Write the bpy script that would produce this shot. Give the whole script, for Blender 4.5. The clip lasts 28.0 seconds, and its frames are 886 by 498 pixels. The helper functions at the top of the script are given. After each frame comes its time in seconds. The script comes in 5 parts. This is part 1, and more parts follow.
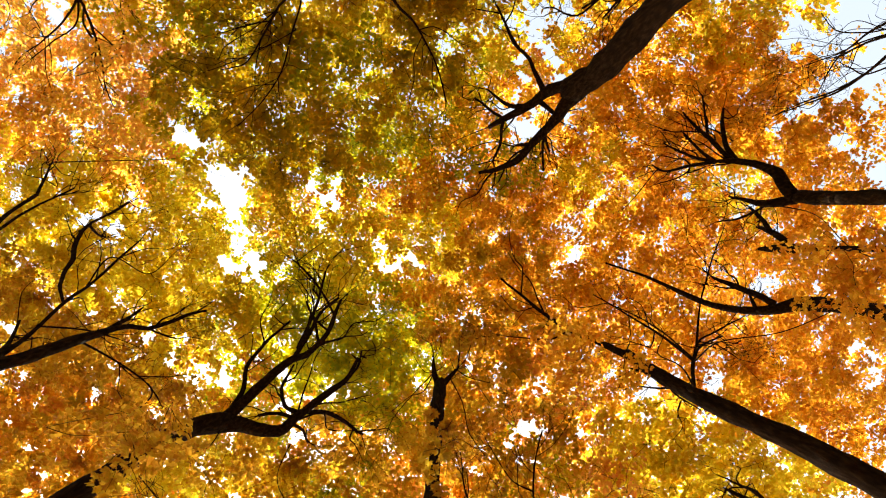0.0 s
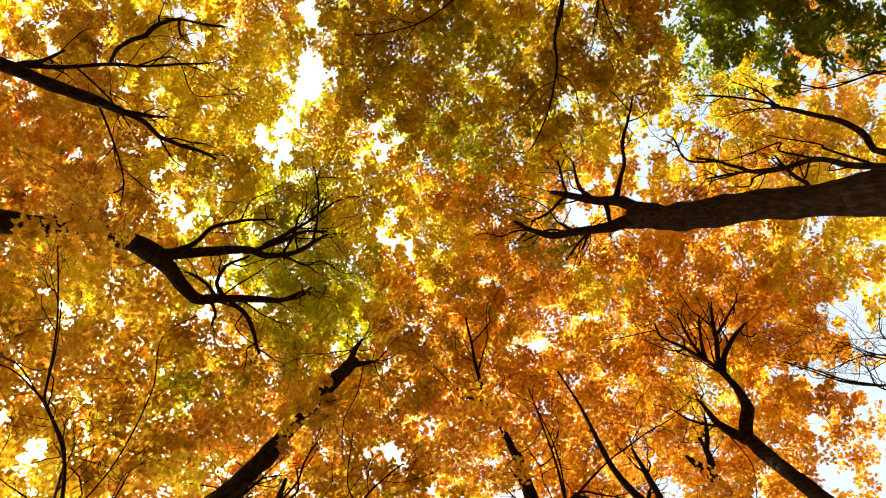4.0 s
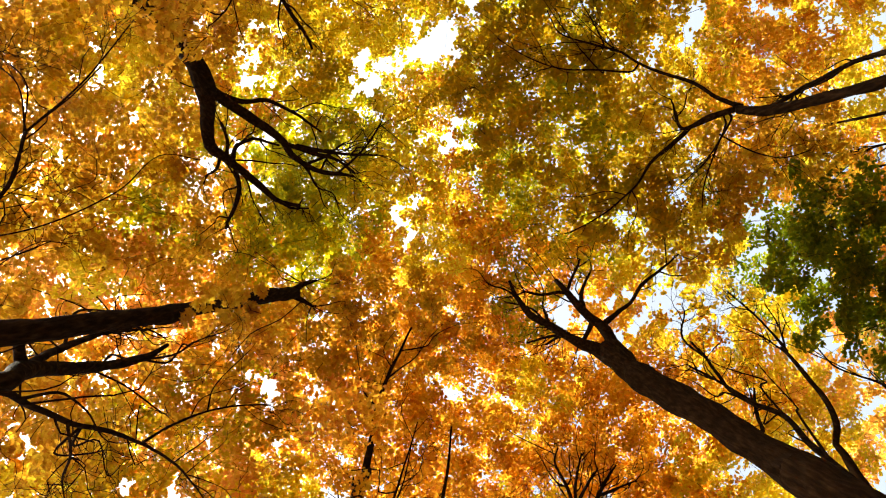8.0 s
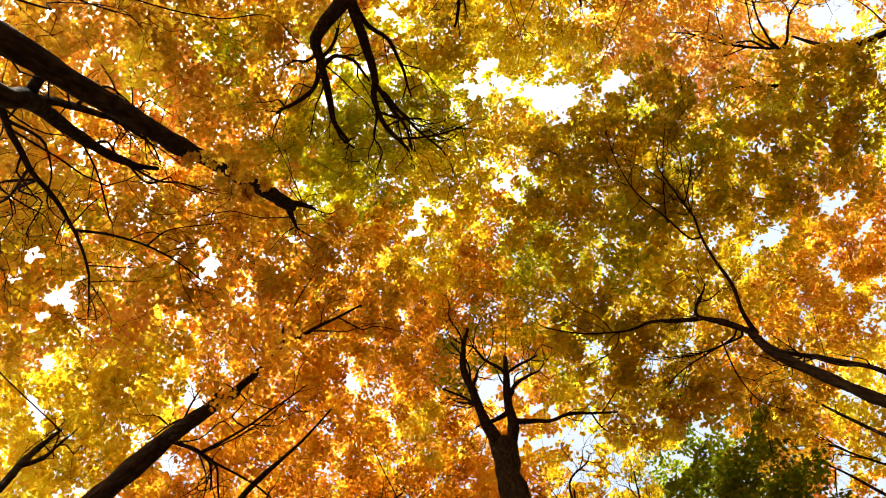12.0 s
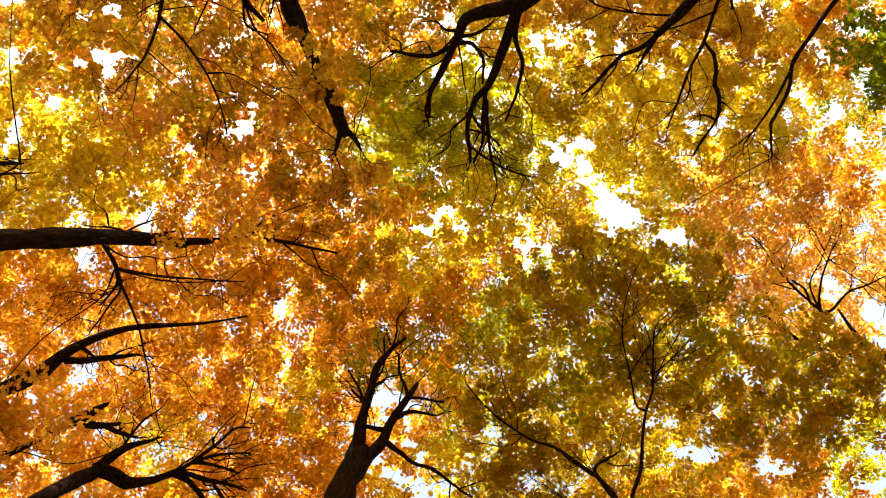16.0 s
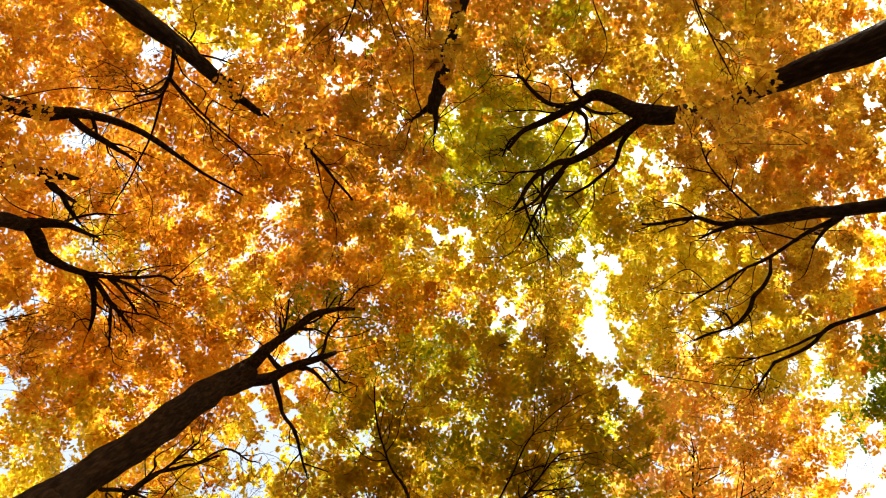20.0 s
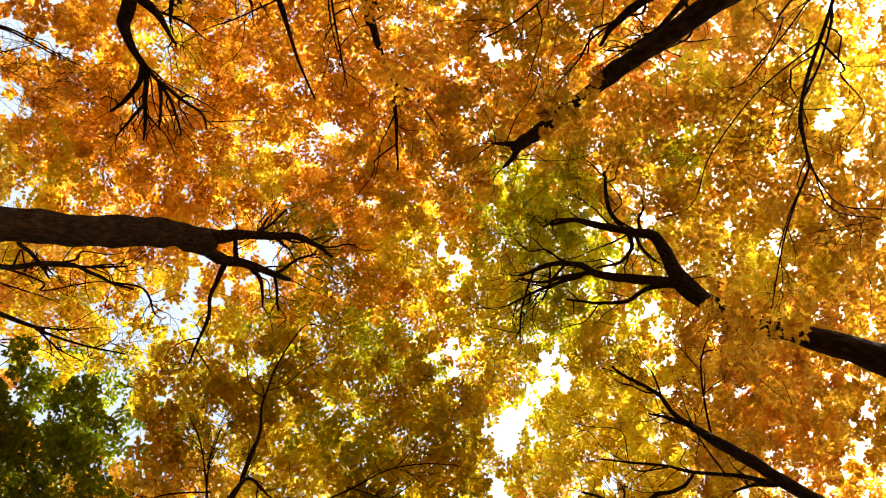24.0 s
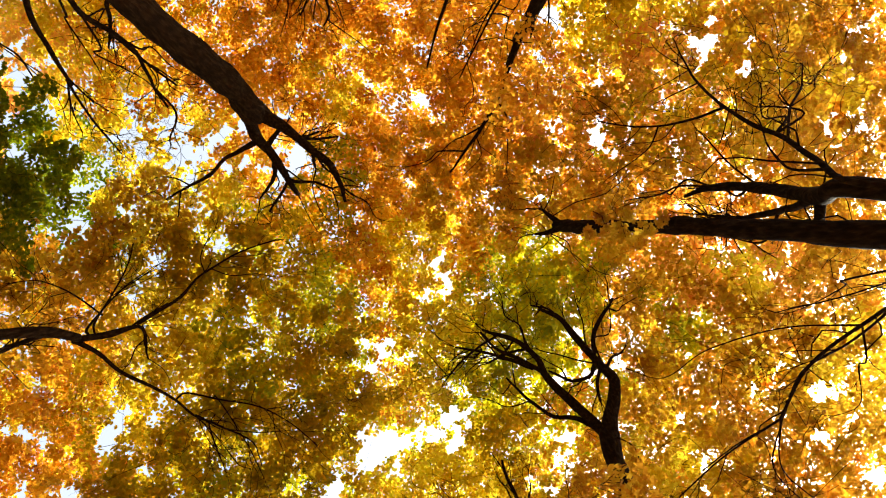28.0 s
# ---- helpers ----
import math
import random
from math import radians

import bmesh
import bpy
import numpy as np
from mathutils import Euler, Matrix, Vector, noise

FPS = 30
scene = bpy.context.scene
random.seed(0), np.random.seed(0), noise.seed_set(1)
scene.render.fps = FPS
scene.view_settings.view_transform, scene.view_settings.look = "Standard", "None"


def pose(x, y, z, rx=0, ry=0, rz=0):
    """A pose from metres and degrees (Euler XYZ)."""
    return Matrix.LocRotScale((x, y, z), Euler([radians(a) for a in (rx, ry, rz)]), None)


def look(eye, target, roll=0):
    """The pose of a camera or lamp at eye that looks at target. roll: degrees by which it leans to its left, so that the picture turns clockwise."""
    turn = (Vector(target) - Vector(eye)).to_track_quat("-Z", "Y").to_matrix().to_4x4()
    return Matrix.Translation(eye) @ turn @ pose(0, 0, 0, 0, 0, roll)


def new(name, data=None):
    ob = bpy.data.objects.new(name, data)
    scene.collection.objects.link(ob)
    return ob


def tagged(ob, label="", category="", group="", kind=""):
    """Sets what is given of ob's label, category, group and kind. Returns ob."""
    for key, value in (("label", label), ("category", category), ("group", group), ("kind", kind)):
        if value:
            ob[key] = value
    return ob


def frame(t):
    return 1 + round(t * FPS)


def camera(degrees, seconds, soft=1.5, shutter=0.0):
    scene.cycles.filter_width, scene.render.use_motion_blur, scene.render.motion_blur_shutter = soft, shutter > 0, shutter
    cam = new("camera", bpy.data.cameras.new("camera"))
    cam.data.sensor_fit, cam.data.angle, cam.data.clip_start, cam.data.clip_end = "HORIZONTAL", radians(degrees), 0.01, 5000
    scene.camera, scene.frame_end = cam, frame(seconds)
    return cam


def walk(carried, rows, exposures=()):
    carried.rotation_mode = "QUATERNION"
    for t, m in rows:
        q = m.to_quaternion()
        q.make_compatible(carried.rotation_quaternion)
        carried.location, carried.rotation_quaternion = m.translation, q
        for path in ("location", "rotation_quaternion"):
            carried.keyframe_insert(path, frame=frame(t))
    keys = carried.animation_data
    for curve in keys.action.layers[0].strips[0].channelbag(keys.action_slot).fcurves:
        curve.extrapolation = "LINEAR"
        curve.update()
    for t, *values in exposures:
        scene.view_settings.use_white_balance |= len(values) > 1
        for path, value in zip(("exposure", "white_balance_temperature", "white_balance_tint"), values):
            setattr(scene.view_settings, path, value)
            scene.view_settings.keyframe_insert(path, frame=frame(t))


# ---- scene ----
cam = camera(80, 28.0, soft=1.1)
EXPOSURE, KELVIN, TINT = 2.65, 7200, 4
# the camera stands at one point, points straight up and turns about its own axis
EYE = (0.0, 0.0, 1.50)
PATH = [
    (0, 179.47, 2.42, 0.25),
    (1, 179.25, 2.33, -9.73),
    (2, 179.14, 2.26, -19.48),
    (3, 179.10, 2.13, -28.96),
    (3.5, 179.09, 2.04, -33.70),
    (5.5, 179.14, 1.89, -52.55),
    (6, 179.10, 1.83, -57.25),
    (7, 179.02, 1.85, -66.69),
    (8, 179.12, 1.79, -76.30),
    (9, 179.25, 1.80, -85.68),
    (10, 179.39, 1.80, -95.14),
    (11, 179.57, 1.78, -104.72),
    (12, 179.68, 1.76, -114.25),
    (12.5, 179.70, 1.81, -119.06),
    (14.5, 179.76, 1.94, -138.39),
    (15, 179.79, 1.97, -143.11),
    (16, 179.82, 1.93, -152.71),
    (17, 179.85, 1.91, -162.27),
    (18, 179.89, 1.91, -171.79),
    (19, 179.92, 1.92, -181.13),
    (20, 180.02, 1.88, -190.41),
    (21, 180.19, 1.88, -199.99),
    (21.5, 180.21, 1.95, -204.58),
    (23.5, 180.36, 1.90, -223.60),
    (24, 180.46, 1.92, -228.28),
    (25, 180.54, 2.05, -237.80),
    (26, 180.60, 2.14, -247.32),
    (27, 180.66, 2.23, -256.69),
    (28, 180.66, 2.34, -265.60),
]
walk(cam, [(t, pose(*EYE, rx, ry, rz)) for t, rx, ry, rz in PATH],
     exposures=[(0, EXPOSURE, KELVIN, TINT), (28, EXPOSURE, KELVIN, TINT)])

# ---- light ----
SUN_AZ, SUN_EL = radians(110), radians(40)
world = bpy.data.worlds.new("autumn_sky")
scene.world = world
world.use_nodes = True
wn = world.node_tree
sky = wn.nodes.new("ShaderNodeTexSky")
sky.sky_type, sky.sun_disc = "NISHITA", False
sky.sun_elevation, sky.sun_rotation = SUN_EL, radians(90) - SUN_AZ
sky.dust_density, sky.air_density, sky.ozone_density = 6.0, 0.6, 0.2
wn.nodes["Background"].inputs["Strength"].default_value = 0.15
veil = wn.nodes.new("ShaderNodeMix")  # near-white mixed evenly over the whole sky to whiten it
veil.data_type = "RGBA"
veil.inputs["Factor"].default_value = 0.55
veil.inputs[7].default_value = (1.05, 1.12, 1.25, 1)
wn.links.new(sky.outputs[0], veil.inputs[6])
wn.links.new(veil.outputs[2], wn.nodes["Background"].inputs["Color"])
sun = new("sun", bpy.data.lights.new("sun", "SUN"))
sun.data.energy, sun.data.angle, sun.data.color = 2.0, radians(0.53), (1.0, 0.93, 0.82)
to_sun = Vector((math.cos(SUN_AZ) * math.cos(SUN_EL), math.sin(SUN_AZ) * math.cos(SUN_EL), math.sin(SUN_EL)))
sun.matrix_world = look(to_sun * 60, (0, 0, 0))


# ---- materials ----
def material(name):
    m = bpy.data.materials.new(name)
    m.use_nodes = True
    return m, m.node_tree, m.node_tree.nodes, m.node_tree.links


def ramp(nodes, stops):
    r = nodes.new("ShaderNodeValToRGB")
    e = r.color_ramp.elements
    while len(e) < len(stops):
        e.new(0.5)
    for el, (p, c) in zip(e, stops):
        el.position, el.color = p, (*c, 1)
    return r


def leaf_material(name, stops, passing=0.72):
    """Thin autumn leaf: hue varies leaf by leaf and from spray to spray; light passes through the blade."""
    m, tree_, n, l = material(name)
    n.remove(n["Principled BSDF"])
    geo = n.new("ShaderNodeNewGeometry")
    tex = n.new("ShaderNodeTexCoord")
    patch = n.new("ShaderNodeTexNoise")
    patch.inputs["Scale"].default_value, patch.inputs["Detail"].default_value = 1.3, 3
    l.new(tex.outputs["Object"], patch.inputs["Vector"])
    mix = n.new("ShaderNodeMath")
    mix.operation = "MULTIPLY_ADD"
    l.new(patch.outputs["Fac"], mix.inputs[0])
    mix.inputs[1].default_value = 1.3
    part_ = n.new("ShaderNodeMath")
    part_.operation = "MULTIPLY_ADD"
    info = n.new("ShaderNodeObjectInfo")
    both_ = n.new("ShaderNodeMath")
    l.new(geo.outputs["Random Per Island"], both_.inputs[0])
    l.new(info.outputs["Random"], both_.inputs[1])
    wrap = n.new("ShaderNodeMath")
    wrap.operation = "FRACT"
    l.new(both_.outputs[0], wrap.inputs[0])
    l.new(wrap.outputs[0], part_.inputs[0])
    part_.inputs[1].default_value, part_.inputs[2].default_value = 0.5, -0.4
    l.new(part_.outputs[0], mix.inputs[2])
    r = ramp(n, stops)
    l.new(mix.outputs[0], r.inputs["Fac"])
    blotch = n.new("ShaderNodeTexNoise")
    blotch.inputs["Scale"].default_value, blotch.inputs["Detail"].default_value = 45, 2
    l.new(tex.outputs["Object"], blotch.inputs["Vector"])
    shade = n.new("ShaderNodeMix")
    shade.data_type, shade.blend_type = "RGBA", "MULTIPLY"
    shade.inputs["Factor"].default_value = 0.45
    br = ramp(n, [(0.35, (0.7, 0.62, 0.5)), (0.6, (1, 1, 1))])
    l.new(blotch.outputs["Fac"], br.inputs["Fac"])
    l.new(r.outputs["Color"], shade.inputs[6])
    l.new(br.outputs["Color"], shade.inputs[7])
    back = n.new("ShaderNodeBsdfTranslucent")
    front = n.new("ShaderNodeBsdfPrincipled")
    front.inputs["Roughness"].default_value = 0.6
    front.inputs["Specular IOR Level"].default_value = 0.2
    l.new(shade.outputs[2], back.inputs["Color"])
    half = n.new("ShaderNodeMix")
    half.data_type, half.blend_type = "RGBA", "MULTIPLY"
    half.inputs["Factor"].default_value = 1
    l.new(shade.outputs[2], half.inputs[6])
    half.inputs[7].default_value = (0.85, 0.82, 0.9, 1)
    l.new(half.outputs[2], front.inputs["Base Color"])
    both = n.new("ShaderNodeMixShader")
    both.inputs[0].default_value = passing
    l.new(front.outputs[0], both.inputs[1])
    l.new(back.outputs[0], both.inputs[2])
    l.new(both.outputs[0], n["Material Output"].inputs["Surface"])
    return m


LEAF = {
    "O": leaf_material("leaf_orange", [(0.1, (0.558, 0.181, 0.020)), (0.45, (0.713, 0.339, 0.027)), (0.8, (0.781, 0.486, 0.038))]),
    "A": leaf_material("leaf_amber", [(0.1, (0.430, 0.180, 0.018)), (0.45, (0.558, 0.311, 0.025)), (0.8, (0.592, 0.423, 0.033))]),
    "Y": leaf_material("leaf_gold", [(0.1, (0.625, 0.352, 0.021)), (0.45, (0.730, 0.539, 0.035)), (0.8, (0.763, 0.698, 0.050))]),
    "L": leaf_material("leaf_lime", [(0.1, (0.561, 0.363, 0.009)), (0.4, (0.496, 0.434, 0.014)), (0.8, (0.357, 0.403, 0.020))]),
    "G": leaf_material("leaf_olive", [(0.1, (0.588, 0.331, 0.013)), (0.4, (0.529, 0.341, 0.015)), (0.8, (0.402, 0.326, 0.015))]),
    "D": leaf_material("leaf_green", [(0.1, (0.292, 0.258, 0.007)), (0.4, (0.179, 0.210, 0.007)), (0.8, (0.094, 0.149, 0.005))]),
    "P": leaf_material("leaf_salmon", [(0.1, (0.768, 0.291, 0.059)), (0.45, (0.804, 0.427, 0.070)), (0.8, (0.804, 0.560, 0.070))]),
}


def bark_material():
    m, t_, n, l = material("bark")
    b = n["Principled BSDF"]
    b.inputs["Roughness"].default_value = 0.95
    b.inputs["Specular IOR Level"].default_value = 0.03
    tex = n.new("ShaderNodeTexCoord")
    mp = n.new("ShaderNodeMapping")
    mp.inputs["Scale"].default_value = (9, 9, 2.2)
    l.new(tex.outputs["Object"], mp.inputs["Vector"])
    ridge = n.new("ShaderNodeTexNoise")
    ridge.inputs["Scale"].default_value, ridge.inputs["Detail"].default_value = 2.5, 6
    l.new(mp.outputs[0], ridge.inputs["Vector"])
    lichen = n.new("ShaderNodeTexNoise")
    lichen.inputs["Scale"].default_value, lichen.inputs["Detail"].default_value = 3.0, 4
    l.new(tex.outputs["Object"], lichen.inputs["Vector"])
    # darker than real bark: the stems' backlit shade is put into the colour
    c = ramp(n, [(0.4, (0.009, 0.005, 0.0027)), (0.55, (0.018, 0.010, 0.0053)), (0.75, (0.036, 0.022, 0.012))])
    l.new(ridge.outputs["Fac"], c.inputs["Fac"])
    lr = ramp(n, [(0.66, (0, 0, 0)), (0.74, (1, 1, 1))])
    l.new(lichen.outputs["Fac"], lr.inputs["Fac"])
    mix = n.new("ShaderNodeMix")
    mix.data_type = "RGBA"
    l.new(lr.outputs["Color"], mix.inputs["Factor"])
    l.new(c.outputs["Color"], mix.inputs[6])
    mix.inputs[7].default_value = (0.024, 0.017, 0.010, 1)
    l.new(mix.outputs[2], b.inputs["Base Color"])
    bump = n.new("ShaderNodeBump")
    bump.inputs["Strength"].default_value, bump.inputs["Distance"].default_value = 0.9, 0.03
    l.new(ridge.outputs["Fac"], bump.inputs["Height"])
    l.new(bump.outputs[0], b.inputs["Normal"])
    return m


def litter_material():
    m, t_, n, l = material("leaf_litter")
    b = n["Principled BSDF"]
    b.inputs["Roughness"].default_value = 0.85
    tex = n.new("ShaderNodeTexCoord")
    vor = n.new("ShaderNodeTexVoronoi")
    vor.inputs["Scale"].default_value = 11
    l.new(tex.outputs["Object"], vor.inputs["Vector"])
    wide = n.new("ShaderNodeTexNoise")
    wide.inputs["Scale"].default_value, wide.inputs["Detail"].default_value = 0.35, 5
    l.new(tex.outputs["Object"], wide.inputs["Vector"])
    a = ramp(n, [(0.1, (0.10, 0.052, 0.020)), (0.5, (0.22, 0.115, 0.034)), (0.9, (0.34, 0.18, 0.05))])
    l.new(vor.outputs["Color"], a.inputs["Fac"])
    mix = n.new("ShaderNodeMix")
    mix.data_type = "RGBA"
    l.new(wide.outputs["Fac"], mix.inputs["Factor"])
    l.new(a.outputs["Color"], mix.inputs[6])
    mix.inputs[7].default_value = (0.12, 0.075, 0.035, 1)
    l.new(mix.outputs[2], b.inputs["Base Color"])
    bump = n.new("ShaderNodeBump")
    bump.inputs["Strength"].default_value = 0.6
    l.new(vor.outputs["Distance"], bump.inputs["Height"])
    l.new(bump.outputs[0], b.inputs["Normal"])
    return m


BARK, LITTER = bark_material(), litter_material()


# ---- ground ----
def ground_height(x, y):
    return 0.12 * noise.noise(Vector((x * 0.15, y * 0.15, 3.0))) * min(1.0, 30 / (1 + math.hypot(x, y)))


def build_ground():
    rings = [0.0] + [0.6 * 1.17 ** i for i in range(60)]
    rings = [r for r in rings if r < 1500] + [4000.0]
    seg = 64
    verts, faces = [(0, 0, ground_height(0, 0))], []
    for r in rings[1:]:
        for k in range(seg):
            a = 2 * math.pi * k / seg
            x, y = r * math.cos(a), r * math.sin(a)
            verts.append((x, y, ground_height(x, y)))
    for k in range(seg):
        faces.append((0, 1 + k, 1 + (k + 1) % seg))
    for i in range(len(rings) - 2):
        for k in range(seg):
            a, b = 1 + i * seg + k, 1 + i * seg + (k + 1) % seg
            faces.append((a, a + seg, b + seg, b))
    me = bpy.data.meshes.new("ground")
    me.from_pydata(verts, [], faces)
    me.materials.append(LITTER)
    me.shade_smooth()
    return tagged(new("ground", me), "forest floor covered with fallen brown leaves", "ground", kind="structure")


build_ground()

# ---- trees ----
# sky gaps placed to fit the camera's view, as cones from its eye: place and radius at a height of 16.5 m
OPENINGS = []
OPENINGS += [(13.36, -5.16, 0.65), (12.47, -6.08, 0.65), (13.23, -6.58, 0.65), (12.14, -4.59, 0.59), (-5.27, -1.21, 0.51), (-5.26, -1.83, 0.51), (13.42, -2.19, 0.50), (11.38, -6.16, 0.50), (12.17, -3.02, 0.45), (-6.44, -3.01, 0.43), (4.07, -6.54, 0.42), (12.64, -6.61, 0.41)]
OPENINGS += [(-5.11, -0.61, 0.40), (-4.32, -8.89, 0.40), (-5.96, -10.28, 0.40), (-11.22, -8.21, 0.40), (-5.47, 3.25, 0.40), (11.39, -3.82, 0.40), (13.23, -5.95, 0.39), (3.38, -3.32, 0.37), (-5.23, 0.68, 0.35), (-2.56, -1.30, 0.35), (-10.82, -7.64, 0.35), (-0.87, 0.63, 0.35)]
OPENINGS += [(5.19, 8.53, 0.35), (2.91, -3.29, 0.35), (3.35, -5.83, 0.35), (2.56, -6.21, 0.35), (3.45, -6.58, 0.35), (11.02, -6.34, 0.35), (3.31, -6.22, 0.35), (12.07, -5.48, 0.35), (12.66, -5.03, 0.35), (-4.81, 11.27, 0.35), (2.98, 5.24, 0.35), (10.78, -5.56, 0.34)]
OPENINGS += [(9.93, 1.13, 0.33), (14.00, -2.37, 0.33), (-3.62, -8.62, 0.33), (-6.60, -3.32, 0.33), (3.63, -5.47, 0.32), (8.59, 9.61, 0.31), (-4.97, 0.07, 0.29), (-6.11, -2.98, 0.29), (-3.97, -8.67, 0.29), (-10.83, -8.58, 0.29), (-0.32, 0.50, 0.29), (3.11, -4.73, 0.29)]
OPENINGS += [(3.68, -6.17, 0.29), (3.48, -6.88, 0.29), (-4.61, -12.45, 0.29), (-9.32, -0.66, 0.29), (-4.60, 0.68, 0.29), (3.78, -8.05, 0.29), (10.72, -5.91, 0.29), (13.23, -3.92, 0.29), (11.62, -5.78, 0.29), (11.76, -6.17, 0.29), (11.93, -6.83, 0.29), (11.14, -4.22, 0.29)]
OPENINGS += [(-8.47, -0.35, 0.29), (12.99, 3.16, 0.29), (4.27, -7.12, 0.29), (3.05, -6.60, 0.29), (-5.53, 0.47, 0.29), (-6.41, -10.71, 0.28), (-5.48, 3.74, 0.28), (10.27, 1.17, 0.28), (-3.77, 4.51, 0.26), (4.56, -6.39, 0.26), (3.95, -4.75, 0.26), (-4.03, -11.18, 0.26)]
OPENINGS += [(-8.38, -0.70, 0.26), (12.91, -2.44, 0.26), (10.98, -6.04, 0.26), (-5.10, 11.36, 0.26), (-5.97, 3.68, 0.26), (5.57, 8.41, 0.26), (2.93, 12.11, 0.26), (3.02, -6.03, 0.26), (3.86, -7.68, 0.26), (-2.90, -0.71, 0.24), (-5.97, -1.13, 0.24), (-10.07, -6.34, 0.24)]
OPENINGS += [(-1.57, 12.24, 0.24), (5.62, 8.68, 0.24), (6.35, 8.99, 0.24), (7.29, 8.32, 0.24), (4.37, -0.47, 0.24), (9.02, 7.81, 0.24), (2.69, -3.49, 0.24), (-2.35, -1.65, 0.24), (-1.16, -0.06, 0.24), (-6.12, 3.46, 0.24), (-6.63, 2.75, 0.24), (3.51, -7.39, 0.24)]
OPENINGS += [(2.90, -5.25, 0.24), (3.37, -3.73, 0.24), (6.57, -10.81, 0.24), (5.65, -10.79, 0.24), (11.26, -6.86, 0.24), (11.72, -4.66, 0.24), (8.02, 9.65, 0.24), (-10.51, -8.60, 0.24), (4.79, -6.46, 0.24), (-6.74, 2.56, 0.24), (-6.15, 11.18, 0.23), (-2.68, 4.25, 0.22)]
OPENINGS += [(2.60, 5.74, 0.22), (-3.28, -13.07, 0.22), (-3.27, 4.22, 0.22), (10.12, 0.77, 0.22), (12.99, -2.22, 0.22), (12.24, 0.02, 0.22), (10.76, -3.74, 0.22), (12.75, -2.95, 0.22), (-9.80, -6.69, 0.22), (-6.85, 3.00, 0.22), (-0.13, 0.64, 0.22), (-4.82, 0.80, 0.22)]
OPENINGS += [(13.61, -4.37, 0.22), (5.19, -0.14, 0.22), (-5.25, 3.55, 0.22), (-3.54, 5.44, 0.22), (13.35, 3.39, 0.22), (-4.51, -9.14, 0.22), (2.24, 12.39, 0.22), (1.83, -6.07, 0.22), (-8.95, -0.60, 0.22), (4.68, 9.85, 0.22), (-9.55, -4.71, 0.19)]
GAP_CONES = np.array(OPENINGS) / 15
STEM_LINES = {}


def mesh_part(name, verts, faces, mat, parent, label="", smooth=True):
    me = bpy.data.meshes.new(name)
    me.from_pydata(verts, [], faces)
    me.materials.append(mat)
    if smooth:
        me.shade_smooth()
    ob = new(name, me)
    ob.parent = parent
    if label:
        tagged(ob, label)
    return ob


def smooth_line(points, step):
    """Points with radius, joined by a smooth curve (Hermite, by chord length)."""
    p = np.array(points, float)
    gap = np.maximum(np.linalg.norm(np.diff(p[:, :3], axis=0), axis=1), 1e-4)
    slope = np.diff(p, axis=0) / gap[:, None]
    m = np.empty_like(p)
    m[0], m[-1] = slope[0], slope[-1]
    for i in range(1, len(p) - 1):
        m[i] = (slope[i - 1] * gap[i] + slope[i] * gap[i - 1]) / (gap[i - 1] + gap[i])
    out = []
    for i in range(len(p) - 1):
        n = max(2, int(gap[i] / step))
        # a long stretch beside a short one bends no further than the short one lets it
        h0 = min(gap[i], 1.6 * gap[max(i - 1, 0)])
        h1 = min(gap[i], 1.6 * gap[min(i + 1, len(gap) - 1)])
        for k in range(n):
            t = k / n
            a, b = t * t * (3 - 2 * t), t * (1 - t)
            q = p[i] * (1 - a) + p[i + 1] * a + m[i] * h0 * b * (1 - t) - m[i + 1] * h1 * b * t
            q[3] = max(p[i, 3] * (1 - t) + p[i + 1, 3] * t, 0.003)
            out.append(q)
    out.append(p[-1])
    return np.array(out)


def tube(verts, faces, line, sides, rough=0.0, seed=0.0):
    """A round stem along the line, closed at both ends, with an uneven girth."""
    start = len(verts)
    ref = Vector((0.31, 0.77, 0.55))
    for i, q in enumerate(line):
        d = Vector(line[min(i + 1, len(line) - 1)][:3] - line[max(i - 1, 0)][:3])
        d = d.normalized() if d.length > 1e-6 else Vector((0, 0, 1))
        s = d.cross(ref).normalized()
        u = s.cross(d)
        c = Vector(q[:3])
        for k in range(sides):
            a = 2 * math.pi * k / sides
            w = s * math.cos(a) + u * math.sin(a)
            r = q[3]
            if rough:
                g = c + w * r
                r *= 1 + rough * noise.noise(g * 2.3 + Vector((seed, 0, 0))) + 0.6 * rough * noise.noise(Vector((g.x * 14, g.y * 14, g.z * 3.5)))
            verts.append(c + w * r)
    n = len(line)
    for i in range(n - 1):
        for k in range(sides):
            a, b = start + i * sides + k, start + i * sides + (k + 1) % sides
            faces.append((a, b, b + sides, a + sides))
    faces.append([start + k for k in range(sides)][::-1])
    faces.append([start + (n - 1) * sides + k for k in range(sides)])


def tree(label):
    ob = new("maple_tree")
    tagged(ob, label, "tree", "trees of the grove")
    STEM_LINES[ob.name] = []
    return ob


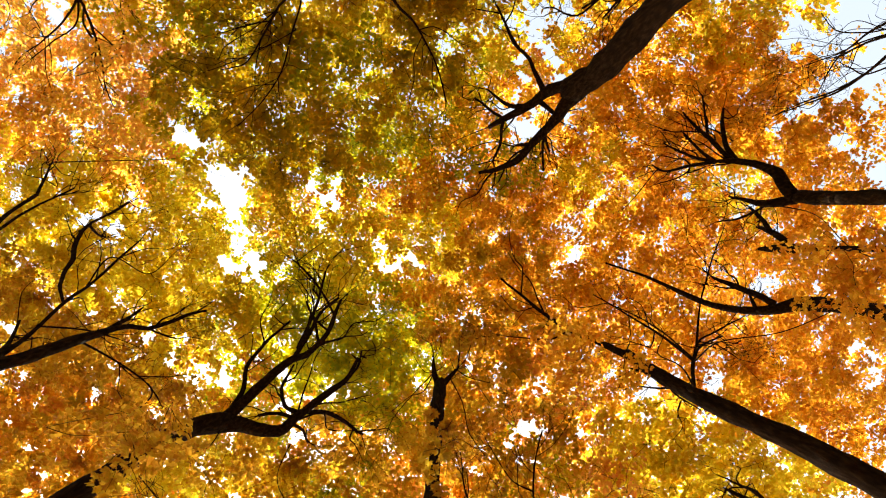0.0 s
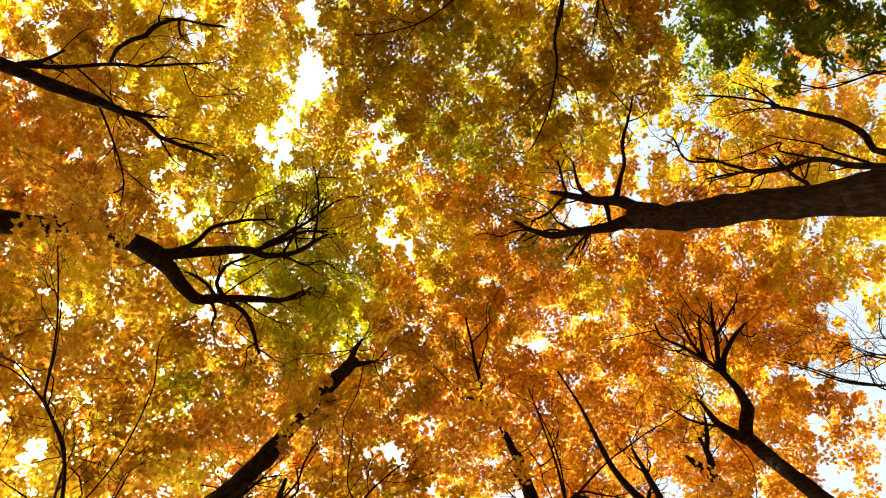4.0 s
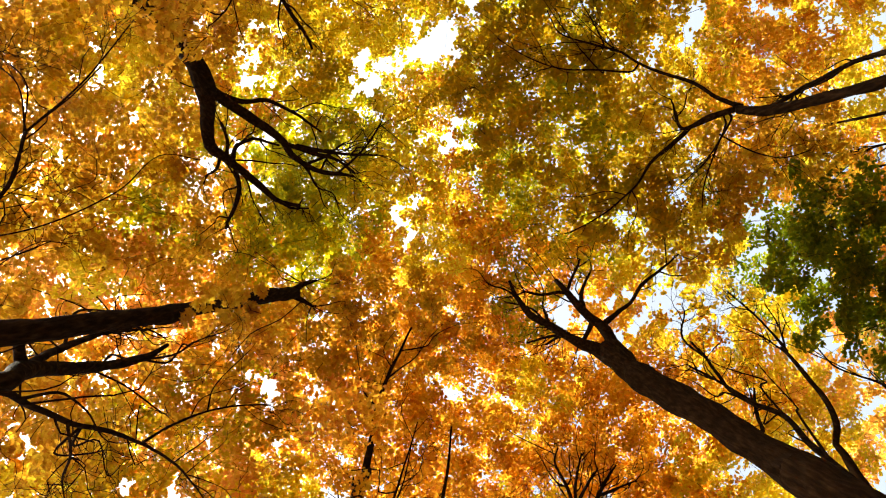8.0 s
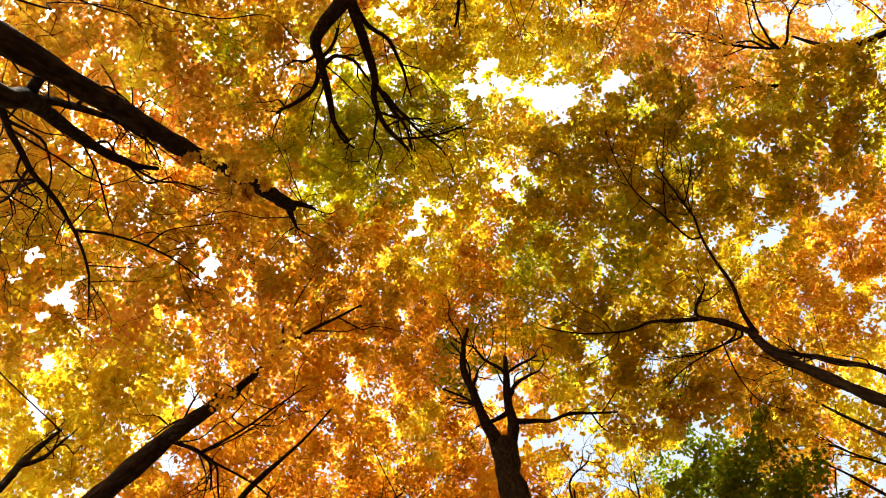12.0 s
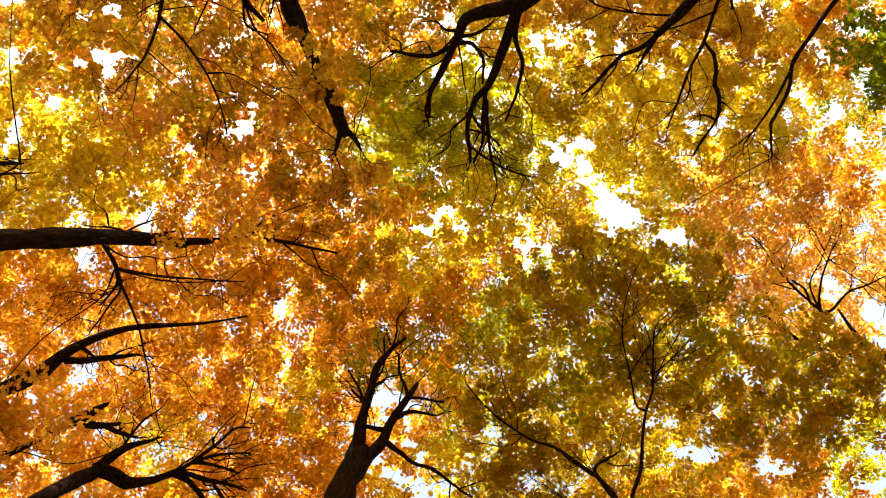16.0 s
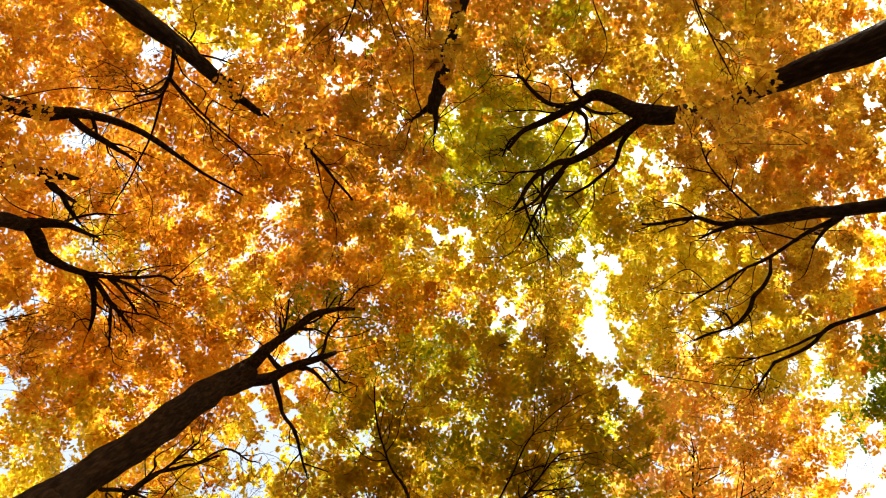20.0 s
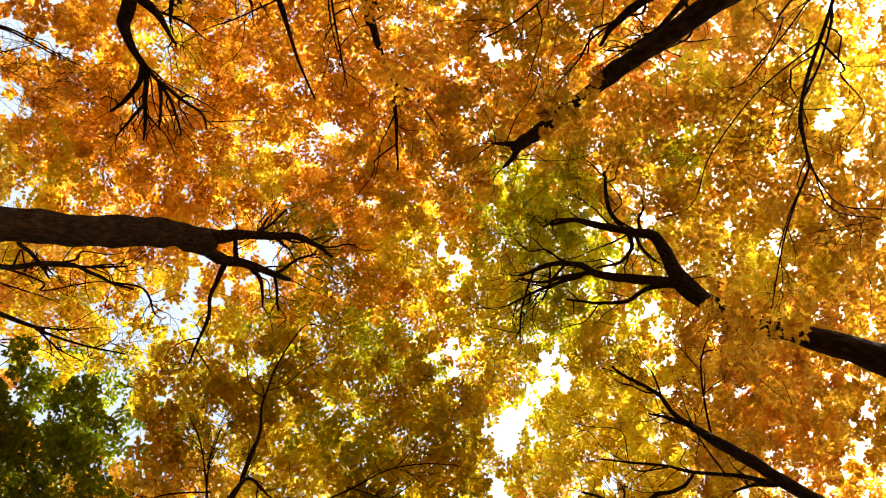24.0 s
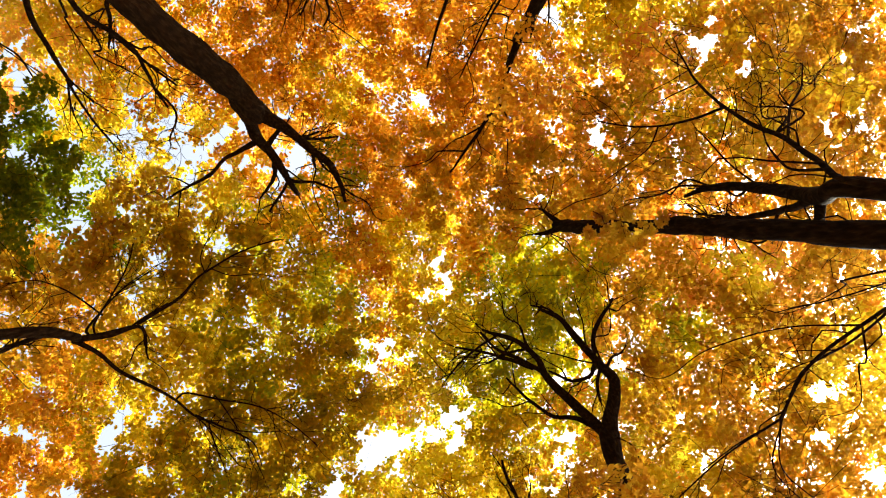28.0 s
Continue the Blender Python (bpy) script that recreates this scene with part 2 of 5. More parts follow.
def stem(owner, name, points):
    """The trunk goes down to the ground with a root flare; limbs and branches end in a point."""
    if name == "trunk":
        (x, y, z, r), (x1, y1, *_) = points[0], points[1]
        bx, by = x + 0.35 * max(-1, min(1, x - x1)), y + 0.35 * max(-1, min(1, y - y1))
        foot = ground_height(bx, by)
        points = [(bx, by, foot - 0.25, r * 2.0), (bx, by, foot + 0.25, r * 1.45), (bx * 0.6 + x * 0.4, by * 0.6 + y * 0.4, foot + 1.2, r * 1.18)] + points
    big = max(p[3] for p in points)
    line = smooth_line(points, 0.14 if name == "trunk" else 0.12)
    if name != "trunk":
        wob = min(0.025, big * 0.5)
        for i in range(1, len(line) - 1):
            v = Vector(line[i][:3]) * 2.3
            line[i][:3] += wob * np.array(noise.noise_vector(v))
    STEM_LINES[owner.name].extend(line)
    verts, faces = [], []
    sides = 18 if big > 0.1 else 10 if big > 0.03 else 6
    tube(verts, faces, line, sides, 0.2 if big > 0.06 else 0.14, float(len(STEM_LINES[owner.name])))
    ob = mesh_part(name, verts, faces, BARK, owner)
    if name != "trunk":
        fine_twigs(ob, line, side_branches(ob, line))
    return ob


def side_branches(limb, line):
    """A few long, thin, crooked branches that leave the outer half of a limb, each a piece of its own."""
    rng = np.random.default_rng(int(abs(line[0][1] * 613 + line[-1][0] * 389) * 10) % 100000)
    length = np.linalg.norm(np.diff(line[:, :3], axis=0), axis=1).sum()
    grown = []
    if length < 1.2 or line[:, 3].max() < 0.014:
        return grown
    for side in range(int(min(4, 1.3 + length / 1.6))):
        i = int(len(line) * rng.uniform(0.35, 0.9))
        a = line[i]
        if a[3] < 0.008:
            continue
        along = line[min(i + 2, len(line) - 1)][:3] - line[max(i - 2, 0)][:3]
        along = along / (np.linalg.norm(along) + 1e-6)
        across = np.array([-along[1], along[0], 0.0]) * (-1) ** side
        d = along * rng.uniform(0.5, 1.0) + across * rng.uniform(0.5, 1.1) + np.array([0, 0, rng.uniform(-0.1, 0.25)])
        d *= min(2.6, length * rng.uniform(0.3, 0.6)) / np.linalg.norm(d)
        r = min(a[3] * 0.6, 0.022)
        mid = rng.normal(0, 0.07 * np.linalg.norm(d), (3, 3))
        way = smooth_line([(*a[:3], r), (*(a[:3] + d * 0.3 + mid[0]), r * 0.8), (*(a[:3] + d * 0.55 + mid[1] + along * 0.1), r * 0.6),
                           (*(a[:3] + d * 0.8 + mid[2] + along * 0.25), r * 0.42), (*(a[:3] + d + along * 0.45), 0.0035)], 0.1)
        verts, faces = [], []
        tube(verts, faces, way, 6, 0.1, float(side))
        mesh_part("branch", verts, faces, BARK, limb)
        grown.append(way)
    return grown


def fine_twigs(owner, line, branches=()):
    """Short crooked twigs towards the end of a limb, with finer ones on them."""
    rng = np.random.default_rng(int(abs(line[0][0] * 731 + line[-1][1] * 977) * 10) % 100000)
    verts, faces, hosts = [], [], [(line, 5, 0.9)] + [(way, 5, 0.7) for way in branches]
    for depth in range(2):
        grown = []
        for host, count, reach in hosts:
            n = len(host)
            for _ in range(count):
                i = int(n * rng.uniform(0.35, 0.98))
                a = host[i]
                if a[3] > 0.07:
                    continue
                d = host[min(i + 1, n - 1)][:3] - host[max(i - 2, 0)][:3]
                d = d / (np.linalg.norm(d) + 1e-6) + rng.normal(0, 0.55, 3) * (1, 1, 0.4)
                d = d / np.linalg.norm(d) * reach * rng.uniform(0.4, 1.2)
                bend = rng.normal(0, 0.12 * reach, (2, 3))
                r = min(0.012, a[3] * 0.55)
                twig = smooth_line([(*a[:3], r), (*(a[:3] + d * 0.4 + bend[0]), r * 0.75), (*(a[:3] + d * 0.75 + bend[1]), r * 0.55), (*(a[:3] + d), 0.003)], 0.14)
                tube(verts, faces, twig, 4)
                grown.append((twig, 2, reach * 0.5))
        hosts = grown
    if verts:
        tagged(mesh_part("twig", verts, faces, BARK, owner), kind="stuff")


def leaf_shape(points):
    """A flat lobed blade, slightly cupped, as a strip of triangles across its outline."""
    v = [(0.5 * r * math.cos(radians(a)), 0.5 * r * math.sin(radians(a)), -0.16 * r * r) for a, r in points]
    n, tri = len(v), []
    lo, hi = 0, n - 1
    while hi - lo > 1:
        tri.append((lo, lo + 1, hi))
        lo += 1
        if hi - lo > 1:
            tri.append((lo, hi - 1, hi))
            hi -= 1
    return np.array(v), tri


NEAR_LEAF = leaf_shape([(-90, 0.3), (-24, 0.72), (4, 0.5), (30, 1.0), (50, 0.68), (61, 0.55), (74, 0.76), (90, 1.08), (106, 0.76), (119, 0.55), (130, 0.68), (150, 1.0), (176, 0.5), (204, 0.72)])
MID_LEAF = leaf_shape([(-90, 0.4), (-12, 0.72), (30, 1.0), (59, 0.55), (90, 1.06), (121, 0.55), (150, 1.0), (192, 0.72)])
FAR_LEAF = leaf_shape([(-90, 0.4), (-10, 0.7), (30, 0.95), (90, 1.0), (150, 0.95), (190, 0.7)])


def leaf_turns(n, size, rng, slope=None):
    """Loosely level turns and sizes of n leaf blades; slope is the lean of the spray that each hangs in."""
    az, tilt, roll = rng.uniform(0, 2 * np.pi, n), rng.normal(0, 0.32, n), rng.normal(0, 0.32, n)
    s = size * rng.uniform(0.65, 1.2, n)
    ca, sa, ct, st, cr, sr = np.cos(az), np.sin(az), np.cos(tilt), np.sin(tilt), np.cos(roll), np.sin(roll)
    one, nil = np.ones(n), np.zeros(n)
    rz = np.stack([ca, -sa, nil, sa, ca, nil, nil, nil, one], 1).reshape(n, 3, 3)
    rx = np.stack([one, nil, nil, nil, ct, -st, nil, st, ct], 1).reshape(n, 3, 3)
    ry = np.stack([cr, nil, sr, nil, one, nil, -sr, nil, cr], 1).reshape(n, 3, 3)
    rot = rz @ rx @ ry
    if slope is not None:
        # the whole spray leans one way
        up = np.column_stack([-slope, one])
        up /= np.linalg.norm(up, axis=1)[:, None]
        e1 = np.column_stack([up[:, 2], nil, -up[:, 0]])
        e1 /= np.linalg.norm(e1, axis=1)[:, None]
        rot = np.stack([e1, np.cross(up, e1), up], 2) @ rot
    return rot * s[:, None, None]


def leaves(name, centres, size, mat, owner, rng, shape, slope=None):
    """One mesh of many separate leaf blades."""
    base, fan = shape
    n = len(centres)
    rot = leaf_turns(n, size, rng, slope)
    verts = np.einsum("nij,vj->nvi", rot, base) + centres[:, None, :]
    tri = (np.array(fan)[None] + (np.arange(n) * len(base))[:, None, None]).reshape(-1, 3)
    me = bpy.data.meshes.new(name)
    me.vertices.add(n * len(base))
    me.vertices.foreach_set("co", verts.astype(np.float32).ravel())
    me.loops.add(tri.size)
    me.loops.foreach_set("vertex_index", tri.astype(np.int32).ravel())
    me.polygons.add(len(tri))
    me.polygons.foreach_set("loop_start", np.arange(0, tri.size, 3, dtype=np.int32))
    me.update()
    me.materials.append(mat)
    ob = new(name, me)
    if owner:
        ob.parent = owner
    tagged(ob, kind="stuff")
    return ob


SINGLE = {}
LOOSE = {}


def single_leaves(centres, size, colour, owner, rng, slope):
    """Leaves of the lowest sprays, each an object of its own on one shared blade."""
    if colour not in SINGLE:
        me = bpy.data.meshes.new("leaf")
        me.from_pydata(NEAR_LEAF[0].tolist(), [], NEAR_LEAF[1])
        me.materials.append(LEAF[colour])
        SINGLE[colour] = me
    for p, r in zip(centres, leaf_turns(len(centres), size, rng, slope)):
        ob = new("leaf", SINGLE[colour])
        ob.parent = owner
        m = Matrix(r.tolist()).to_4x4()
        m.translation = p
        ob.matrix_local = m


def in_gap_cone(p, reach):
    """True where a leaf would hang in a gap fitted to the camera's view; whole sprays stand out into them or keep
    back.
    """
    # direction of each point as seen from the camera's eye
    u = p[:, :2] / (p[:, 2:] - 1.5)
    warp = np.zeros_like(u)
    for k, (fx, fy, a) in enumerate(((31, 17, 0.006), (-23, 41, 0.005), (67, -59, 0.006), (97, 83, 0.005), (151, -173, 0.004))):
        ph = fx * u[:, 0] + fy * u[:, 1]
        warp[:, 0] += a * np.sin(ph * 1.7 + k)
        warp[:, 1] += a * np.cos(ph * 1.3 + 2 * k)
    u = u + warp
    d = np.hypot(u[:, None, 0] - GAP_CONES[None, :, 0], u[:, None, 1] - GAP_CONES[None, :, 1])
    return (d < GAP_CONES[None, :, 2] * np.broadcast_to(reach, len(p))[:, None]).any(1)


RNG = np.random.default_rng(7)


def crown(owner, clumps):
    """Clumps of leaf sprays on twigs; each is a place, a radius, a leaf colour and a fullness."""
    grown = np.array(STEM_LINES[owner.name])
    grown = grown[grown[:, 3] < max(0.06, np.quantile(grown[:, 3], 0.4))]
    todo = list(clumps)
    while todo:
        # the next clump is the one closest to the wood that stands already
        near = [np.linalg.norm((grown[:, :3] - np.array(c[:3])) * (1, 1, 0.7), axis=1) for c in todo]
        pick = min(range(len(todo)), key=lambda i: near[i].min())
        x, y, z, r, colour, full = todo.pop(pick)
        c = np.array([x, y, z])
        low, high = z < 10, z > 19
        area = math.pi * r * r
        size = 0.115 if low else (0.13 if z < 13 else 0.155 if z < 14 else 0.136) if not high else 0.185
        per = 24 if low else 56
        count = max(3, int(full * area * (2.0 if high else 1.75 if z > 13 else 2.1) / (0.42 * size * size) / per))
        # sprays share the clump's room out evenly, leaves that of their spray
        step = r * math.sqrt(1.3 / count)
        turn = np.arange(count) * 2.399963 + RNG.uniform(0, 6.28)
        rad = r * np.sqrt(1.3 * (np.arange(count) + 0.5) / count)
        sprays = np.stack([rad * np.cos(turn), rad * np.sin(turn)], 1) + RNG.normal(0, 0.3 * step, (count, 2))
        deep = RNG.normal(0, 0.22, count) if low else np.abs(RNG.normal(0, 0.7 if z < 13.5 else 1.25, count)) - 0.3
        sprays = c + np.column_stack([sprays, deep])
        wide = step * RNG.uniform(0.72, 1.2, (count, 2))
        lean = RNG.normal(0, 0.35, (count, 2))
        k = np.repeat(np.arange(count), per)
        i = np.tile(np.arange(per), count)
        turn = i * 2.399963 + RNG.uniform(0, 6.28, count)[k]
        off = np.sqrt((i + 0.5) / per)[:, None] * np.stack([np.cos(turn), np.sin(turn)], 1) * wide[k]
        off += RNG.normal(0, 0.45 / math.sqrt(per), (len(k), 2)) * wide[k]
        dz = (off * lean[k]).sum(1) + RNG.normal(0, 0.04, len(k)) - 0.25 * (off ** 2).sum(1)
        pts = sprays[k] + np.column_stack([off, dz])
        leafy = np.flatnonzero(~in_gap_cone(sprays, 1.0))
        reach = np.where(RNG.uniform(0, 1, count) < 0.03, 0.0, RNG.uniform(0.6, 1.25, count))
        keep = ~in_gap_cone(pts, reach[k] * RNG.uniform(0.85, 1.1, len(k)))
        if low:
            free = 300 - LOOSE.get(owner.name, 0)
            one = np.flatnonzero(keep)[:max(0, min(free, 60))]
            single_leaves(pts[one], size, colour, owner, RNG, lean[k][one])
            LOOSE[owner.name] = LOOSE.get(owner.name, 0) + len(one)
            keep[one] = False
        if keep.any():
            leaves("foliage", pts[keep], size, LEAF[colour], owner, RNG, FAR_LEAF if high else NEAR_LEAF if low or 13 <= z < 14 else MID_LEAF, lean[k][keep])
        # twigs that carry the sprays from below
        verts, faces = [], []
        c = c - (0, 0, 0.1 if low else 0.75)
        root = grown[near[pick].argmin()]
        span = np.linalg.norm(c - root[:3])
        sag = RNG.normal(0, 0.055 * span, (2, 3))
        r0 = min(0.014, max(0.006, root[3] * 0.7))
        stray = len(leafy) < 0.5 * count
        main = smooth_line([(*root[:3], r0), (*(root[:3] * 0.67 + c * 0.33 + sag[0]), r0 * 0.8),
                            (*(root[:3] * 0.33 + c * 0.67 + sag[1]), r0 * 0.65), (*c, r0 * 0.5)], 0.1 if low else 0.25)
        if stray or in_gap_cone(main[:, :3], 1.0).mean() > 0.4:
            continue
        tube(verts, faces, main, 4)
        tips = [main]
        for j in RNG.permutation(leafy)[:max(3, count // 5)]:
            host = tips[RNG.integers(0, len(tips))]
            e = sprays[j] - (0, 0, 0.05)
            a = host[np.linalg.norm(host[:, :3] - e, axis=1).argmin()]
            m = (a[:3] + e) / 2 + RNG.normal(0, 0.14, 3)
            w = max(0.0035, a[3] * 0.6)
            twig = smooth_line([(*a[:3], w), (*m, w * 0.75), (*e, 0.003)], 0.12 if low else 0.3)
            tube(verts, faces, twig, 3)
            tips.append(twig)
        grown = np.concatenate([grown, *tips])
        tagged(mesh_part("twig", verts, faces, BARK, owner), kind="stuff")


# big forked maple
t1 = tree("tall maple with thick dark forked trunk and orange leaves")
stem(t1, "trunk", [(3.44, -3.37, 7.10, 0.252), (3.41, -3.33, 7.42, 0.209), (3.37, -3.29, 7.79, 0.195), (3.32, -3.25, 8.20, 0.201), (3.26, -3.21, 8.67, 0.215), (3.21, -3.13, 9.23, 0.232), (3.15, -3.03, 9.89, 0.234), (3.07, -2.95, 10.66, 0.216), (2.90, -2.93, 11.50, 0.257)])
stem(t1, "limb", [(2.97, -2.88, 11.40, 0.180), (2.81, -2.69, 11.55, 0.129), (2.68, -2.49, 11.68, 0.109), (2.52, -2.29, 11.82, 0.094), (2.27, -2.02, 12.02, 0.090), (1.97, -1.69, 12.24, 0.069), (1.58, -1.55, 12.44, 0.053), (1.23, -1.50, 12.60, 0.036)])
stem(t1, "limb", [(2.94, -2.97, 11.40, 0.180), (2.64, -3.02, 11.63, 0.119), (2.44, -2.95, 11.80, 0.099), (2.26, -2.81, 11.98, 0.090), (1.96, -2.68, 12.22, 0.080), (1.70, -2.56, 12.42, 0.064), (1.45, -2.46, 12.60, 0.042)])
stem(t1, "branch", [(2.34, -2.83, 11.90, 0.067), (2.50, -2.71, 11.90, 0.045), (2.62, -2.60, 11.90, 0.045), (2.74, -2.55, 11.90, 0.067)])
stem(t1, "branch", [(2.42, -3.01, 11.80, 0.066), (2.34, -3.27, 11.93, 0.050), (2.20, -3.75, 12.15, 0.040), (1.96, -4.11, 12.35, 0.035), (1.82, -4.53, 12.54, 0.030), (1.64, -5.12, 12.80, 0.024)])
stem(t1, "branch", [(1.75, -2.58, 12.40, 0.035), (1.46, -2.85, 12.65, 0.030), (1.18, -3.15, 12.90, 0.022)])
stem(t1, "branch", [(2.08, -2.76, 12.10, 0.045), (1.83, -2.84, 12.30, 0.046), (1.64, -3.03, 12.49, 0.029), (1.44, -3.28, 12.70, 0.018)])
stem(t1, "branch", [(1.71, -2.52, 12.30, 0.040), (1.69, -2.33, 12.43, 0.035), (1.69, -2.09, 12.59, 0.030), (1.56, -1.79, 12.80, 0.022)])
stem(t1, "branch", [(2.23, -2.02, 12.10, 0.040), (2.09, -2.04, 12.35, 0.029), (2.00, -2.07, 12.50, 0.019)])
stem(t1, "branch", [(2.52, -2.27, 12.00, 0.039), (2.53, -1.95, 12.34, 0.029), (2.63, -1.56, 12.70, 0.019)])
stem(t1, "branch", [(2.20, -1.95, 12.10, 0.028), (1.94, -1.84, 12.34, 0.023), (1.67, -1.32, 12.80, 0.017)])
stem(t1, "branch", [(2.76, -2.66, 11.60, 0.043), (2.54, -2.31, 12.11, 0.034), (2.71, -1.93, 12.50, 0.024)])
stem(t1, "limb", [(3.50, -3.50, 5.40, 0.05), (3.75, -4.14, 7.80, 0.040), (3.81, -4.36, 8.51, 0.041), (3.78, -4.52, 9.09, 0.041), (3.81, -4.53, 9.76, 0.037), (3.75, -4.50, 10.48, 0.034), (3.41, -4.63, 11.34, 0.027), (3.20, -4.63, 11.80, 0.022)])
stem(t1, "branch", [(3.73, -4.44, 9.60, 0.026), (3.55, -4.33, 10.62, 0.024), (3.40, -4.18, 11.20, 0.019)])
stem(t1, "branch", [(3.40, -4.61, 11.30, 0.025), (3.08, -4.47, 11.78, 0.022), (2.67, -4.82, 12.20, 0.017)])
stem(t1, "branch", [(3.85, -4.10, 9.00, 0.032), (3.88, -4.46, 9.71, 0.026), (3.85, -4.94, 10.50, 0.017)])
crown(t1, [(1.51, -5.20, 12.50, 0.60, "A", 1.00), (0.17, -1.05, 16.70, 0.88, "Y", 0.95), (0.83, -1.96, 15.41, 0.75, "O", 1.00), (4.44, -3.03, 16.68, 0.86, "O", 1.00), (3.74, -5.01, 14.92, 1.06, "O", 1.00), (2.49, -4.61, 16.69, 1.19, "O", 1.00), (-0.02, -1.65, 15.31, 0.70, "O", 1.00), (0.39, -0.24, 15.64, 0.98, "Y", 1.19), (1.49, -4.88, 16.51, 0.86, "L", 1.00), (1.06, -4.05, 16.69, 0.94, "G", 1.00), (4.42, -4.29, 15.20, 0.92, "O", 1.00), (5.13, -4.11, 14.90, 0.74, "O", 1.00), (3.55, -2.05, 15.82, 0.78, "O", 1.00), (3.12, -1.35, 16.30, 0.85, "O", 1.00)])
crown(t1, [(2.14, -2.02, 14.96, 0.89, "L", 1.00), (1.66, -0.67, 16.06, 0.84, "O", 1.25), (1.76, -5.58, 15.69, 0.81, "Y", 0.95), (1.56, -1.30, 15.25, 0.77, "O", 1.00), (1.39, -2.42, 20.05, 1.73, "O", 0.90), (0.00, 0.00, 21.50, 1.86, "Y", 1.12), (2.89, -5.03, 20.78, 1.79, "O", 0.90)])

# twin-limbed maple
t2 = tree("maple with curved twin black limbs and golden yellow leaves")
stem(t2, "trunk", [(-4.07, 2.86, 6.90, 0.168), (-3.99, 2.86, 7.35, 0.150), (-3.94, 2.85, 7.72, 0.133), (-3.89, 2.84, 8.15, 0.135), (-3.78, 2.81, 8.95, 0.144), (-3.55, 2.88, 10.02, 0.146), (-3.33, 3.02, 10.60, 0.175)])
stem(t2, "limb", [(-3.34, 2.99, 10.50, 0.148), (-3.08, 3.10, 10.73, 0.124), (-2.82, 3.30, 10.96, 0.110), (-2.60, 3.38, 11.13, 0.102), (-2.32, 3.22, 11.41, 0.086), (-2.04, 3.01, 11.68, 0.078), (-1.80, 2.87, 11.89, 0.065), (-1.50, 2.69, 12.13, 0.051), (-1.30, 2.34, 12.40, 0.032)])
stem(t2, "branch", [(-2.23, 3.17, 11.60, 0.049), (-1.88, 3.31, 11.94, 0.045), (-1.56, 3.61, 12.27, 0.041), (-1.23, 3.98, 12.60, 0.027)])
stem(t2, "branch", [(-2.40, 3.30, 11.30, 0.038), (-2.27, 3.54, 11.65, 0.030), (-2.25, 3.90, 12.00, 0.018)])
stem(t2, "branch", [(-2.30, 3.17, 11.50, 0.049), (-2.62, 3.08, 11.72, 0.040), (-2.73, 2.83, 11.94, 0.035), (-2.58, 2.43, 12.30, 0.021)])
stem(t2, "branch", [(-2.39, 3.22, 11.40, 0.038), (-2.62, 3.07, 11.22, 0.032), (-2.90, 3.04, 11.00, 0.028)])
stem(t2, "limb", [(-3.41, 3.02, 10.50, 0.113), (-3.17, 2.80, 10.78, 0.089), (-2.90, 2.53, 11.09, 0.083), (-2.65, 2.31, 11.34, 0.076), (-2.42, 2.16, 11.53, 0.068), (-2.21, 2.12, 11.68, 0.059), (-1.90, 1.82, 11.96, 0.050), (-1.74, 1.49, 12.19, 0.041), (-1.64, 1.14, 12.40, 0.032)])
stem(t2, "branch", [(-2.40, 2.14, 11.60, 0.049), (-2.20, 1.76, 11.92, 0.041), (-2.00, 1.35, 12.24, 0.031), (-1.70, 1.10, 12.50, 0.022)])
stem(t2, "branch", [(-2.36, 1.99, 11.70, 0.040), (-2.21, 1.56, 12.03, 0.035), (-2.08, 1.08, 12.37, 0.030), (-2.00, 0.56, 12.70, 0.022)])
stem(t2, "branch", [(-3.33, 2.88, 10.80, 0.054), (-3.19, 2.58, 11.14, 0.041), (-3.23, 2.26, 11.41, 0.038), (-3.00, 1.90, 11.78, 0.030), (-2.62, 1.53, 12.20, 0.021)])
stem(t2, "branch", [(-2.01, 1.92, 11.90, 0.030), (-2.16, 1.53, 12.27, 0.029), (-2.39, 1.18, 12.60, 0.019)])
stem(t2, "branch", [(-1.50, 2.65, 12.00, 0.031), (-1.31, 2.52, 12.26, 0.026), (-1.24, 2.22, 12.60, 0.019)])
stem(t2, "branch", [(-1.73, 1.43, 12.20, 0.026), (-2.17, 0.80, 12.54, 0.022), (-2.64, 0.37, 12.80, 0.016)])
crown(t2, [(-3.10, 0.52, 15.92, 0.89, "L", 1.00), (-3.34, -0.34, 15.24, 0.79, "Y", 0.95), (-1.72, -0.06, 14.91, 0.93, "Y", 0.95), (-1.36, -1.01, 16.06, 1.12, "O", 1.00), (-2.43, 1.63, 15.78, 0.69, "L", 1.25), (-1.84, 0.87, 15.31, 0.76, "Y", 1.19), (-1.35, 1.72, 16.54, 0.87, "L", 1.25), (-2.35, 3.16, 16.60, 0.77, "L", 1.25), (-1.33, 2.89, 16.30, 0.72, "L", 1.25), (-1.70, 3.51, 15.74, 0.64, "L", 1.25), (-0.85, 3.55, 16.62, 0.78, "L", 1.25), (-3.35, 1.66, 16.70, 0.74, "L", 1.00), (-2.90, 2.39, 16.32, 0.82, "L", 1.25)])
